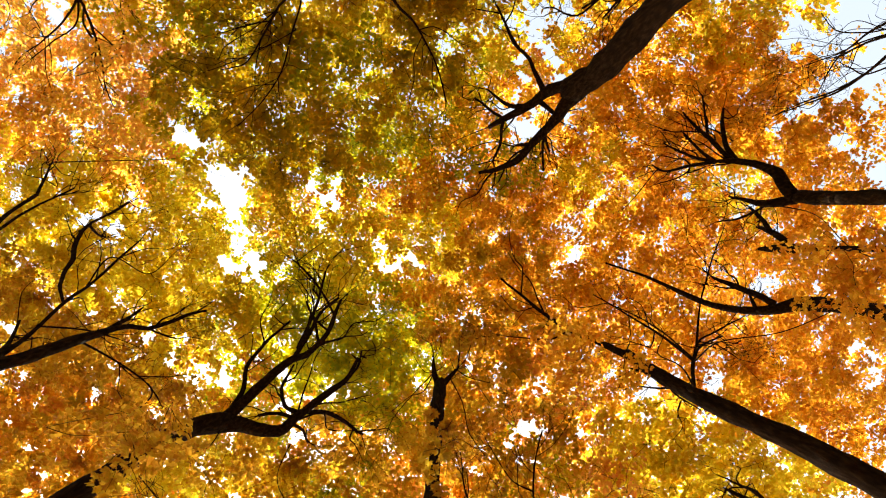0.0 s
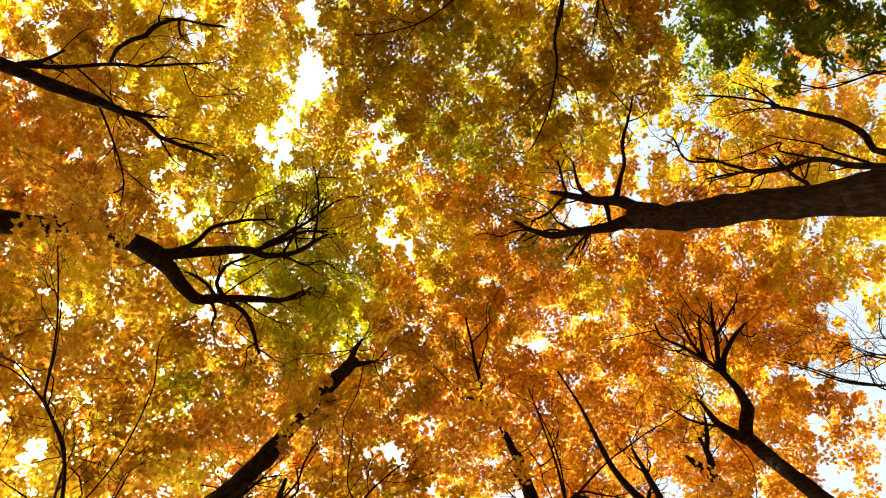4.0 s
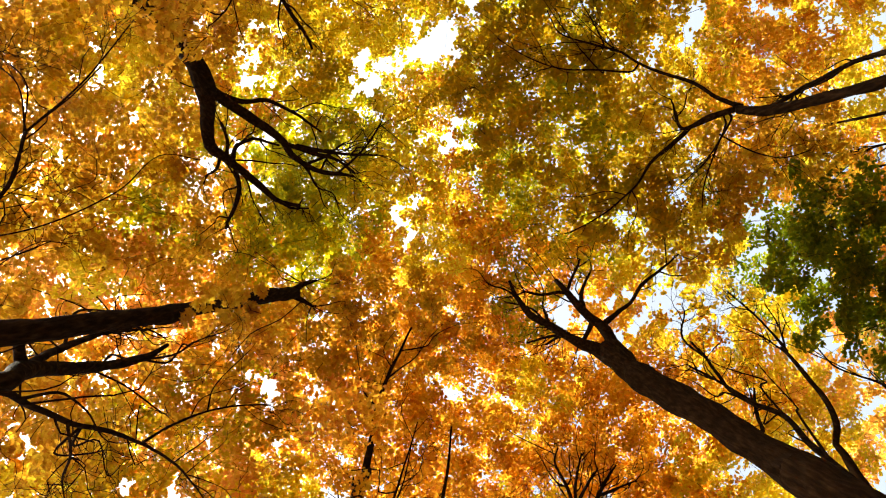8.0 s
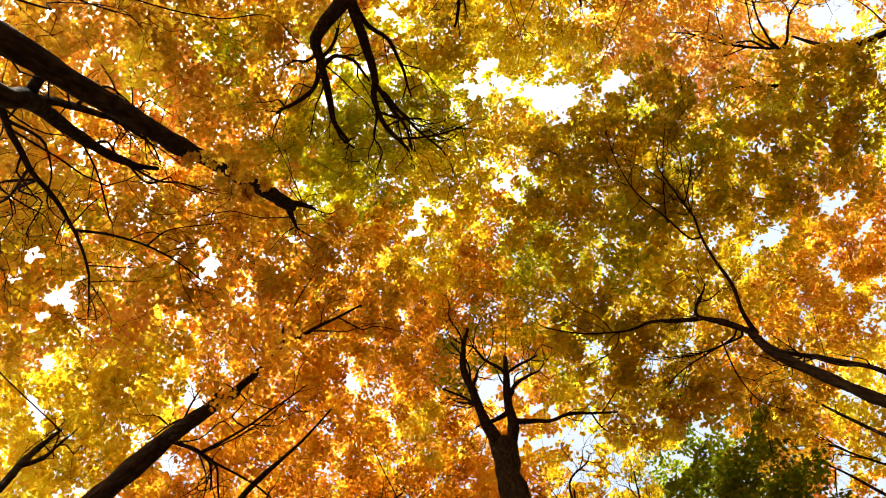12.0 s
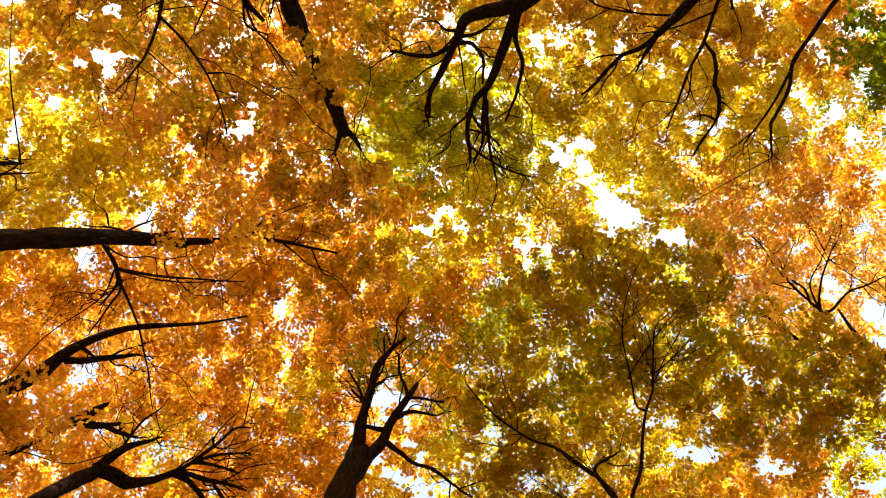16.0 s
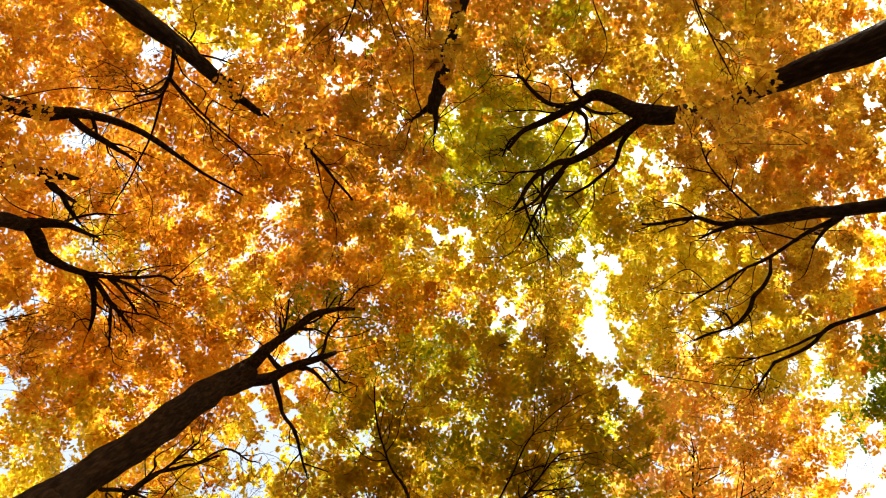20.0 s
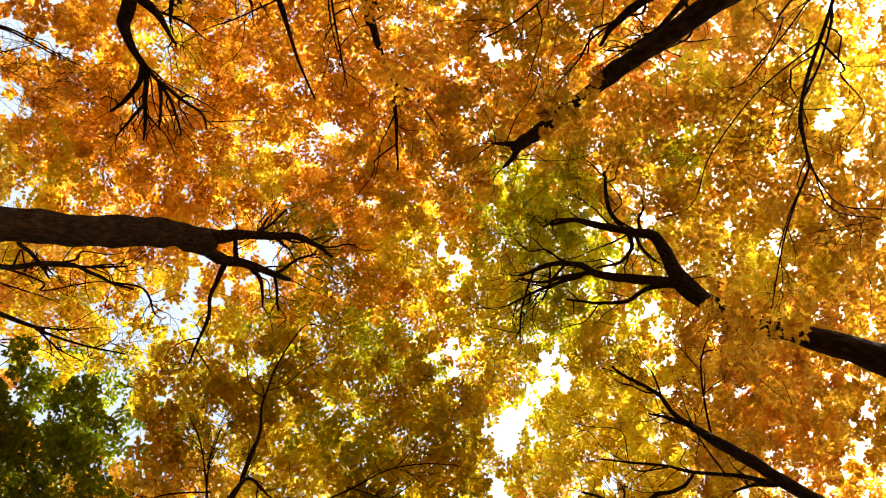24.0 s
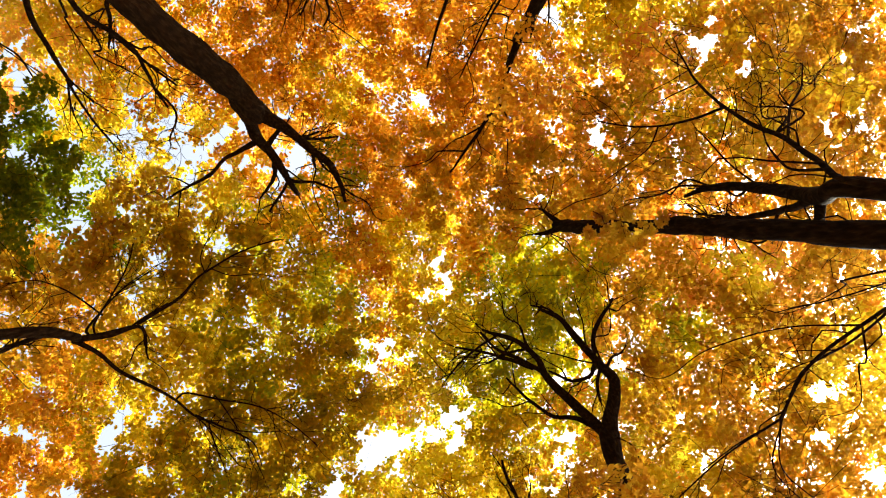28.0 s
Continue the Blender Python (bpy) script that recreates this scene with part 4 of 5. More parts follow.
stem(t6, "branch", [(-5.98, 0.96, 10.60, 0.028), (-6.22, 0.78, 10.88, 0.029), (-6.42, 0.50, 11.29, 0.037), (-6.50, 0.27, 11.64, 0.045), (-6.68, -0.01, 11.99, 0.047), (-6.75, -0.24, 12.27, 0.037), (-6.74, -0.45, 12.60, 0.027)])
stem(t6, "branch", [(-7.38, -0.47, 13.60, 0.034), (-7.35, -0.26, 13.82, 0.026), (-7.26, -0.19, 14.00, 0.017)])
stem(t6, "branch", [(-7.36, -0.50, 13.60, 0.029), (-7.12, -0.75, 13.97, 0.026), (-6.90, -1.03, 14.30, 0.017)])
crown(t6, [(-4.30, 1.40, 16.56, 1.02, "L", 1.00), (-4.21, -0.55, 15.58, 0.92, "Y", 0.95), (-4.70, 1.81, 14.93, 0.95, "G", 1.00), (-5.60, 4.03, 16.28, 1.34, "O", 1.00), (-5.53, 2.03, 15.10, 0.87, "G", 1.00), (-6.45, 1.35, 16.32, 0.92, "Y", 1.25), (-5.70, 2.76, 10.50, 0.49, "A", 1.00), (-4.56, 2.80, 9.50, 0.44, "A", 1.00), (-5.36, 3.61, 12.50, 0.82, "A", 1.00), (-6.28, 2.72, 14.96, 1.09, "Y", 1.25), (-4.42, 2.56, 21.14, 1.83, "L", 0.90)])
crown(t6, [(-6.63, -0.85, 16.63, 0.81, "Y", 0.95), (-9.85, 0.64, 15.02, 0.99, "Y", 1.25), (-8.60, 0.64, 15.13, 1.04, "Y", 1.25), (-10.03, 1.90, 15.80, 0.95, "A", 1.44), (-10.83, 4.09, 16.32, 1.31, "A", 1.38), (-8.59, 3.16, 15.87, 1.23, "A", 1.25), (-9.25, 4.68, 14.92, 1.22, "O", 1.38), (-8.13, 3.81, 16.09, 1.12, "A", 1.44), (-8.07, 1.13, 16.52, 1.17, "Y", 1.25), (-10.77, 3.03, 16.65, 1.04, "A", 1.44), (-11.76, 2.03, 16.67, 1.20, "A", 1.44), (-20.93, 8.41, 22.97, 2.00, "O", 0.81), (-18.73, 5.43, 22.32, 1.94, "O", 1.44), (-15.68, 7.44, 20.51, 1.77, "A", 2.14)])
crown(t6, [(-16.79, 9.74, 20.15, 1.73, "Y", 0.81), (-13.27, 2.57, 21.17, 1.83, "A", 1.75), (-13.88, 4.83, 20.00, 1.72, "O", 1.86), (-13.18, 7.65, 21.03, 1.82, "O", 1.86), (-9.93, 2.47, 20.41, 1.76, "Y", 1.52), (-12.42, 5.40, 22.20, 1.92, "O", 1.80), (-8.99, 0.00, 21.47, 1.86, "Y", 0.90), (-8.04, 2.80, 22.94, 1.99, "L", 1.22), (-9.36, 5.43, 22.29, 1.93, "Y", 1.22)])

# olive maple
t7 = tree("slender maple with bent trunk and shaded olive foliage")
stem(t7, "trunk", [(-0.55, -5.61, 7.80, 0.069), (-0.60, -5.62, 8.42, 0.072), (-0.66, -5.65, 9.19, 0.081), (-0.75, -5.66, 9.79, 0.079), (-0.91, -5.65, 10.30, 0.072)])
stem(t7, "limb", [(-0.55, -5.62, 6.60, 0.034), (-0.80, -5.72, 7.20, 0.034), (-0.91, -5.75, 8.00, 0.033), (-0.88, -5.83, 8.70, 0.034), (-0.82, -5.82, 9.33, 0.034), (-0.75, -5.76, 9.80, 0.036)])
stem(t7, "limb", [(-0.96, -5.86, 10.50, 0.050), (-1.21, -5.60, 10.67, 0.037), (-1.70, -5.27, 10.94, 0.032), (-2.12, -4.77, 11.22, 0.027), (-2.75, -4.28, 11.54, 0.022), (-3.09, -3.81, 11.77, 0.018), (-3.36, -3.52, 11.91, 0.013), (-3.92, -3.45, 12.10, 0.008)])
stem(t7, "branch", [(-2.28, -4.64, 11.30, 0.022), (-2.21, -4.60, 11.50, 0.020), (-2.44, -3.94, 11.66, 0.017), (-2.66, -3.33, 11.81, 0.014), (-3.17, -2.70, 11.98, 0.011), (-3.61, -2.34, 12.10, 0.008)])
stem(t7, "branch", [(-2.83, -4.16, 11.60, 0.017), (-2.87, -4.25, 11.70, 0.016), (-3.59, -4.27, 12.10, 0.012), (-3.96, -4.25, 12.30, 0.008)])
stem(t7, "limb", [(-0.95, -5.76, 10.50, 0.058), (-0.94, -5.42, 10.85, 0.061), (-0.88, -5.12, 11.14, 0.034), (-1.52, -5.18, 11.50, 0.015)])
stem(t7, "branch", [(-0.95, -5.63, 10.63, 0.025), (-0.86, -5.75, 10.70, 0.023), (-0.54, -5.78, 11.24, 0.018), (-0.19, -5.72, 11.82, 0.014), (0.17, -5.50, 12.50, 0.008)])
stem(t7, "branch", [(-0.94, -5.59, 10.67, 0.020), (-0.79, -5.63, 10.70, 0.018), (-0.22, -5.67, 11.44, 0.016), (0.34, -5.69, 12.06, 0.012), (0.83, -5.79, 12.50, 0.008)])
stem(t7, "limb", [(-0.84, -5.13, 11.10, 0.036), (-0.41, -4.47, 11.41, 0.031), (-0.14, -4.24, 11.55, 0.024), (0.30, -3.55, 11.85, 0.018), (0.53, -2.85, 12.10, 0.011)])
stem(t7, "branch", [(-2.39, -4.11, 11.62, 0.014), (-2.38, -4.14, 11.80, 0.013), (-3.32, -3.73, 12.03, 0.010), (-4.54, -3.38, 12.30, 0.006)])
stem(t7, "branch", [(-2.87, -4.25, 11.70, 0.011), (-2.78, -4.35, 12.35, 0.009), (-2.70, -4.46, 11.80, 0.007), (-3.46, -4.37, 12.12, 0.010), (-3.83, -4.16, 12.30, 0.006)])
stem(t7, "branch", [(-0.63, -5.71, 11.10, 0.017), (-0.18, -6.51, 11.49, 0.014), (0.07, -7.26, 11.80, 0.011), (0.06, -8.09, 12.10, 0.008)])
stem(t7, "branch", [(-0.32, -5.66, 11.30, 0.012), (0.05, -5.30, 11.87, 0.009), (0.22, -5.14, 12.10, 0.006)])
crown(t7, [(-5.36, -3.10, 12.50, 0.68, "G", 1.20), (-4.09, -2.14, 12.50, 0.63, "G", 1.20), (-3.90, -2.69, 12.50, 0.54, "G", 1.20), (-3.15, -1.67, 12.50, 0.63, "G", 1.20), (-2.53, -1.69, 12.50, 0.61, "G", 1.20), (-1.54, -1.88, 12.50, 0.65, "G", 1.20), (-1.52, -2.61, 12.50, 0.63, "G", 1.20), (-2.65, -2.72, 12.50, 0.60, "G", 1.00), (-3.15, -3.21, 12.50, 0.65, "G", 1.00), (-3.88, -3.42, 12.50, 0.63, "G", 1.00), (-4.43, -4.00, 12.50, 0.65, "G", 1.00), (-4.01, -4.65, 12.50, 0.66, "L", 1.00), (-3.35, -4.22, 12.50, 0.65, "G", 1.00), (-2.55, -4.04, 12.50, 0.67, "G", 1.00)])
crown(t7, [(-2.79, -4.76, 12.50, 0.66, "G", 1.00), (-3.41, -5.30, 12.50, 0.63, "G", 1.00), (-3.99, -5.58, 12.50, 0.67, "G", 1.20), (-4.92, -5.61, 12.50, 0.70, "G", 1.20), (-4.98, -6.51, 12.50, 0.70, "G", 1.20), (-4.71, -7.11, 12.50, 0.71, "A", 1.00), (-3.97, -6.52, 12.50, 0.73, "G", 1.00), (-0.06, -3.11, 12.50, 0.62, "G", 1.20), (-0.62, -3.75, 12.50, 0.61, "G", 1.20), (0.15, -3.84, 12.50, 0.63, "G", 1.20), (-1.45, -4.19, 12.50, 0.67, "L", 1.00), (-0.33, -4.89, 12.50, 0.58, "G", 1.00), (-1.48, -6.20, 12.50, 0.69, "G", 1.00), (0.84, -4.89, 12.50, 0.53, "G", 1.20)])
crown(t7, [(0.60, -4.42, 12.50, 0.58, "G", 1.00), (0.41, -5.42, 12.50, 0.63, "G", 1.00), (0.51, -6.20, 12.50, 0.58, "A", 1.00), (-0.07, -6.48, 12.50, 0.74, "A", 1.00), (1.18, -6.33, 12.50, 0.55, "A", 1.00), (1.06, -7.77, 11.70, 0.58, "D", 1.20), (1.71, -7.66, 11.70, 0.58, "D", 1.20), (2.00, -7.01, 11.70, 0.59, "D", 1.20), (1.33, -8.49, 11.70, 0.59, "D", 1.20), (1.59, -9.01, 11.70, 0.58, "D", 1.20), (0.25, -7.19, 12.50, 0.64, "A", 1.00), (0.08, -7.94, 12.50, 0.67, "A", 1.00), (-0.76, -8.01, 12.50, 0.82, "A", 1.00), (-0.47, -2.37, 16.05, 0.78, "L", 1.00)])
crown(t7, [(-0.50, -3.09, 15.11, 0.73, "L", 1.00), (-0.92, -4.80, 12.50, 0.52, "Y", 1.00), (-0.69, -5.46, 12.50, 0.59, "Y", 1.00), (-1.83, -5.20, 12.50, 0.74, "Y", 1.00), (1.19, -5.69, 12.50, 0.56, "Y", 1.00), (-5.21, -3.88, 12.50, 0.56, "G", 1.00), (-2.09, -3.37, 12.50, 0.71, "L", 1.00), (-3.51, -2.33, 12.50, 0.55, "G", 1.00), (-3.99, -1.13, 16.68, 0.80, "O", 1.00), (0.69, -2.80, 16.03, 0.86, "G", 1.00), (-1.33, -3.15, 16.47, 0.73, "L", 1.00), (-1.09, -5.87, 16.64, 0.68, "G", 1.00), (-1.55, -6.97, 15.32, 0.67, "Y", 0.95), (-2.93, -2.74, 15.09, 0.71, "G", 1.00)])
crown(t7, [(-4.74, -2.75, 22.56, 1.96, "L", 0.90), (-1.53, -7.99, 21.92, 1.90, "G", 0.90), (-3.22, -5.61, 23.00, 2.00, "L", 0.90), (-1.53, -2.66, 21.88, 1.90, "L", 0.90), (0.00, -5.02, 20.73, 1.79, "L", 0.90)])

# thin curved maple
t9 = tree("thin curved young maple with yellow and dark green leaves")
stem(t9, "trunk", [(5.20, -5.48, 9.00, 0.072), (5.07, -5.58, 9.37, 0.066), (4.94, -5.71, 9.72, 0.059), (4.86, -5.77, 9.96, 0.054), (4.76, -6.03, 10.22, 0.056), (4.55, -6.33, 10.75, 0.048), (4.35, -6.51, 11.36, 0.044), (4.14, -6.70, 12.03, 0.038), (4.00, -6.82, 12.50, 0.031)])
stem(t9, "limb", [(4.12, -6.92, 12.50, 0.031), (3.36, -6.65, 12.81, 0.022), (2.67, -6.25, 13.10, 0.014)])
stem(t9, "limb", [(4.14, -6.89, 12.50, 0.026), (3.54, -7.07, 12.87, 0.018), (3.17, -7.04, 13.10, 0.009)])
stem(t9, "branch", [(4.07, -6.76, 12.26, 0.024), (4.21, -6.88, 12.30, 0.022), (3.75, -6.57, 12.62, 0.016), (3.42, -6.18, 12.90, 0.009)])
stem(t9, "branch", [(5.20, -5.48, 7.70, 0.030), (5.34, -7.02, 9.26, 0.026), (4.84, -8.01, 11.50, 0.024), (4.55, -7.66, 12.28, 0.020), (4.20, -7.65, 12.66, 0.015), (3.97, -7.63, 12.90, 0.009)])
crown(t9, [(2.49, -7.43, 11.70, 0.64, "D", 1.20), (2.75, -5.76, 14.90, 0.93, "Y", 0.95), (4.04, -7.12, 16.10, 1.38, "Y", 0.95), (7.78, -5.96, 14.93, 0.92, "Y", 1.19), (2.89, -8.26, 11.70, 0.66, "D", 1.25), (4.00, -9.52, 11.70, 1.21, "D", 1.25), (5.86, -7.16, 15.66, 1.56, "O", 1.00), (6.59, -9.10, 16.56, 1.60, "Y", 1.19), (7.26, -10.04, 15.38, 1.53, "P", 0.94), (7.76, -8.62, 15.13, 1.50, "Y", 1.19), (3.44, -7.98, 11.70, 0.86, "D", 1.25), (2.26, -8.44, 11.70, 0.64, "D", 1.25), (4.17, -7.26, 20.04, 1.72, "Y", 0.90), (8.05, -19.62, 22.97, 2.00, "D", 0.90)])
crown(t9, [(6.20, -16.18, 22.16, 1.92, "D", 1.12), (7.08, -12.32, 20.38, 1.76, "Y", 0.90), (5.62, -9.78, 20.24, 1.74, "Y", 0.90), (7.67, -8.00, 21.94, 1.90, "O", 0.90), (6.45, -5.61, 23.00, 2.00, "O", 0.90), (8.33, -14.49, 20.00, 1.72, "P", 0.90), (10.34, -12.86, 21.20, 1.83, "Y", 1.12), (9.60, -11.14, 22.84, 1.98, "O", 1.12), (11.03, -8.23, 22.51, 1.95, "O", 1.12), (12.51, -16.32, 22.35, 1.94, "P", 0.90), (14.46, -13.98, 22.92, 1.99, "Y", 1.12), (11.95, -10.39, 21.41, 1.85, "Y", 1.12), (14.06, -9.79, 20.25, 1.74, "Y", 1.12)])

# salmon maple
t10 = tree("distant maple with salmon pink and orange leaves")
stem(t10, "trunk", [(-8.32, -7.10, 13.80, 0.071), (-8.66, -6.89, 14.50, 0.050), (-9.15, -6.61, 15.40, 0.024)])
stem(t10, "limb", [(-8.45, -6.17, 14.60, 0.012), (-8.38, -6.28, 15.20, 0.010), (-8.32, -6.39, 14.60, 0.024), (-8.24, -5.63, 15.08, 0.034), (-8.20, -4.92, 15.48, 0.026), (-8.30, -4.11, 15.90, 0.017), (-8.19, -3.54, 16.20, 0.008)])
stem(t10, "limb", [(-8.26, -5.84, 14.60, 0.030), (-8.22, -6.04, 14.60, 0.030), (-8.44, -5.56, 14.95, 0.023), (-9.35, -5.18, 15.40, 0.016), (-11.14, -4.47, 16.20, 0.008)])
stem(t10, "limb", [(-8.30, -6.20, 14.72, 0.026), (-8.45, -6.17, 14.60, 0.035), (-9.16, -6.12, 14.92, 0.028), (-10.38, -6.42, 15.42, 0.022), (-11.35, -6.57, 15.80, 0.013)])
stem(t10, "branch", [(-8.32, -7.10, 12.50, 0.032), (-8.39, -7.26, 13.29, 0.027), (-7.42, -6.55, 14.60, 0.026), (-7.31, -6.06, 15.05, 0.020), (-7.14, -5.66, 15.43, 0.014), (-6.64, -5.75, 15.80, 0.008)])
stem(t10, "limb", [(-8.26, -5.84, 14.60, 0.030), (-8.66, -5.58, 14.87, 0.026), (-9.56, -5.19, 15.36, 0.020), (-10.60, -4.81, 15.87, 0.014), (-11.04, -4.35, 16.20, 0.008)])
stem(t10, "limb", [(-8.25, -5.87, 14.60, 0.030), (-8.07, -5.85, 14.60, 0.033), (-8.31, -5.49, 14.97, 0.027), (-8.26, -5.16, 15.36, 0.022), (-8.51, -4.70, 15.76, 0.015), (-8.55, -4.20, 16.20, 0.008)])
stem(t10, "branch", [(-7.34, -6.18, 14.94, 0.012), (-7.27, -6.02, 15.37, 0.010), (-7.21, -5.86, 14.60, 0.012), (-7.35, -5.32, 14.99, 0.017), (-7.87, -4.70, 15.43, 0.012), (-8.68, -4.41, 15.80, 0.008)])
stem(t10, "branch", [(-8.32, -7.10, 12.50, 0.013), (-9.27, -6.57, 13.47, 0.011), (-9.26, -5.08, 15.00, 0.011), (-9.52, -4.38, 15.43, 0.009), (-9.53, -3.79, 15.80, 0.008)])
crown(t10, [(-5.69, -5.71, 12.50, 0.76, "G", 1.20), (-6.51, -5.89, 12.50, 0.71, "G", 1.20), (-7.10, -6.36, 12.50, 0.60, "G", 1.20), (-7.24, -7.05, 12.50, 0.60, "G", 1.20), (-5.86, -7.04, 12.50, 0.69, "G", 1.20), (-6.53, -7.47, 12.50, 0.70, "G", 1.20), (-5.29, -7.77, 12.50, 0.85, "A", 1.00), (-7.50, -3.38, 15.01, 0.76, "P", 0.75), (-8.25, -4.10, 14.91, 0.87, "P", 0.75), (-7.48, -4.58, 15.50, 0.74, "P", 0.75), (-8.62, -5.91, 16.19, 1.13, "P", 0.75), (-8.41, -2.94, 15.93, 0.81, "P", 0.75), (-10.47, -7.61, 16.58, 1.24, "P", 0.75), (-10.74, -9.05, 16.21, 1.19, "P", 0.75)])
crown(t10, [(-6.94, -6.35, 16.41, 0.91, "G", 0.75), (-4.32, -8.36, 16.47, 0.98, "G", 1.00), (-5.11, -10.64, 15.24, 1.49, "O", 1.25), (-10.99, -6.05, 16.69, 1.36, "P", 0.75), (-10.02, -4.82, 15.87, 1.04, "P", 0.75), (-9.72, -3.26, 14.91, 0.82, "P", 0.75), (-8.99, -3.22, 15.50, 0.82, "P", 0.75), (-10.76, -1.92, 16.31, 0.80, "Y", 0.95), (-6.89, -5.14, 14.92, 0.65, "P", 0.75), (-9.96, -2.52, 15.99, 0.77, "Y", 0.95), (-8.09, -8.30, 15.00, 0.68, "G", 1.00), (-10.97, -3.48, 15.57, 1.16, "O", 1.00), (-19.92, -2.67, 21.93, 1.90, "D", 1.22), (-18.42, 2.47, 20.39, 1.76, "O", 1.12)])
crown(t10, [(-17.38, -8.25, 22.57, 1.96, "P", 0.90), (-17.34, -5.03, 20.77, 1.79, "O", 0.90), (-15.30, -2.42, 20.04, 1.72, "Y", 0.90), (-17.95, 0.00, 21.45, 1.86, "O", 1.52), (-17.68, 2.80, 22.93, 1.99, "Y", 1.80), (-14.47, -13.99, 22.94, 1.99, "L", 0.90), (-14.99, -10.43, 21.49, 1.86, "P", 0.90), (-12.52, -7.26, 20.05, 1.73, "P", 0.90), (-14.43, -5.02, 20.74, 1.79, "P", 0.90), (-14.20, -2.75, 22.54, 1.96, "Y", 0.90), (-15.99, 0.00, 22.82, 1.98, "Y", 1.52), (-12.43, -16.21, 22.21, 1.93, "L", 0.90), (-9.93, -12.34, 20.42, 1.76, "L", 0.90), (-11.23, -9.77, 20.21, 1.74, "L", 0.90)])
crown(t10, [(-10.71, -7.98, 21.89, 1.90, "P", 0.90), (-12.90, -5.61, 23.00, 2.00, "P", 0.90), (-10.71, -2.66, 21.91, 1.90, "P", 0.90), (-7.33, -17.85, 21.05, 1.82, "O", 1.12), (-8.33, -14.49, 20.00, 1.72, "O", 1.12), (-7.37, -12.82, 21.15, 1.83, "O", 1.12), (-9.59, -11.13, 22.81, 1.98, "L", 0.90), (-7.89, -8.24, 22.55, 1.96, "L", 0.90), (-8.66, -5.02, 20.75, 1.79, "L", 0.90), (-5.99, -10.42, 21.46, 1.86, "G", 0.90), (-4.17, -7.26, 20.05, 1.72, "G", 0.90), (-5.78, -5.03, 20.76, 1.79, "G", 0.90)])

# bare tree
t11 = tree("nearly bare tree with fine black twigs against sky")
stem(t11, "trunk", [(8.25, -3.30, 10.50, 0.033), (8.21, -3.12, 10.88, 0.024), (8.10, -2.92, 11.45, 0.020), (7.92, -2.85, 12.04, 0.014), (7.72, -2.77, 12.70, 0.008)])
stem(t11, "limb", [(8.24, -3.88, 10.50, 0.026), (8.35, -3.89, 11.05, 0.021), (8.47, -3.82, 11.73, 0.015), (8.40, -3.87, 12.70, 0.008)])
stem(t11, "limb", [(8.24, -3.63, 10.50, 0.026), (8.48, -3.79, 11.28, 0.022), (8.71, -3.87, 12.21, 0.016), (8.75, -4.00, 12.70, 0.008)])
stem(t11, "branch", [(8.25, -3.30, 9.20, 0.018), (8.76, -3.70, 10.08, 0.016), (8.28, -3.73, 11.50, 0.015), (8.47, -3.43, 12.23, 0.012), (8.63, -3.16, 12.70, 0.008)])
stem(t11, "branch", [(8.25, -3.30, 9.20, 0.018), (8.98, -3.88, 10.08, 0.016), (8.75, -4.10, 11.50, 0.015), (8.68, -4.42, 12.19, 0.012), (8.74, -5.01, 12.70, 0.008)])
stem(t11, "branch", [(8.25, -3.30, 9.20, 0.018), (8.95, -3.49, 10.08, 0.016), (8.68, -3.28, 11.50, 0.015), (8.74, -3.62, 12.05, 0.012), (8.75, -3.66, 12.70, 0.008)])
stem(t11, "branch", [(8.21, -3.10, 11.00, 0.024), (8.11, -2.96, 11.55, 0.020), (7.89, -2.89, 12.15, 0.014), (7.64, -2.73, 12.70, 0.008)])

# small forked maple
t12 = tree("small maple with short dark fork behind orange leaves")
stem(t12, "trunk", [(7.07, 0.11, 11.10, 0.051), (7.06, 0.12, 11.24, 0.115), (7.00, 0.12, 11.54, 0.097), (6.95, 0.12, 11.79, 0.066), (6.89, 0.13, 12.00, 0.028)])
stem(t12, "branch", [(7.05, 0.07, 11.25, 0.063), (7.05, -0.12, 11.64, 0.065), (7.04, -0.24, 11.90, 0.056), (6.98, -0.33, 12.20, 0.023)])
stem(t12, "branch", [(7.02, -0.20, 11.80, 0.055), (7.03, -0.42, 12.01, 0.045), (6.99, -0.61, 12.23, 0.040), (6.95, -0.76, 12.40, 0.023)])
crown(t12, [(8.08, -0.25, 15.75, 0.88, "O", 1.00), (10.47, -0.38, 16.65, 1.22, "O", 1.00), (11.36, -0.26, 16.58, 1.28, "O", 1.00), (12.41, -0.47, 15.88, 1.37, "O", 1.00), (9.01, 0.00, 21.53, 1.86, "O", 0.90), (12.77, 0.00, 22.78, 1.98, "O", 0.90), (14.01, 0.00, 20.18, 1.74, "O", 0.90), (18.05, 0.00, 21.55, 1.86, "O", 0.90)])

# small leaning maple
t13 = tree("small leaning maple with dark trunk and orange leaves")
stem(t13, "trunk", [(7.44, 1.15, 11.10, 0.134), (7.15, 1.18, 11.28, 0.126), (6.87, 1.29, 11.45, 0.107), (6.63, 1.34, 11.59, 0.086), (6.24, 1.33, 11.81, 0.077), (5.93, 1.27, 11.97, 0.062), (5.56, 1.11, 12.17, 0.051), (5.19, 0.91, 12.36, 0.041), (4.79, 0.71, 12.56, 0.030), (4.04, 0.43, 12.90, 0.020)])
stem(t13, "branch", [(6.81, 1.19, 11.40, 0.074), (6.67, 1.04, 11.72, 0.066), (6.44, 0.89, 12.13, 0.057), (6.19, 0.72, 12.50, 0.029)])
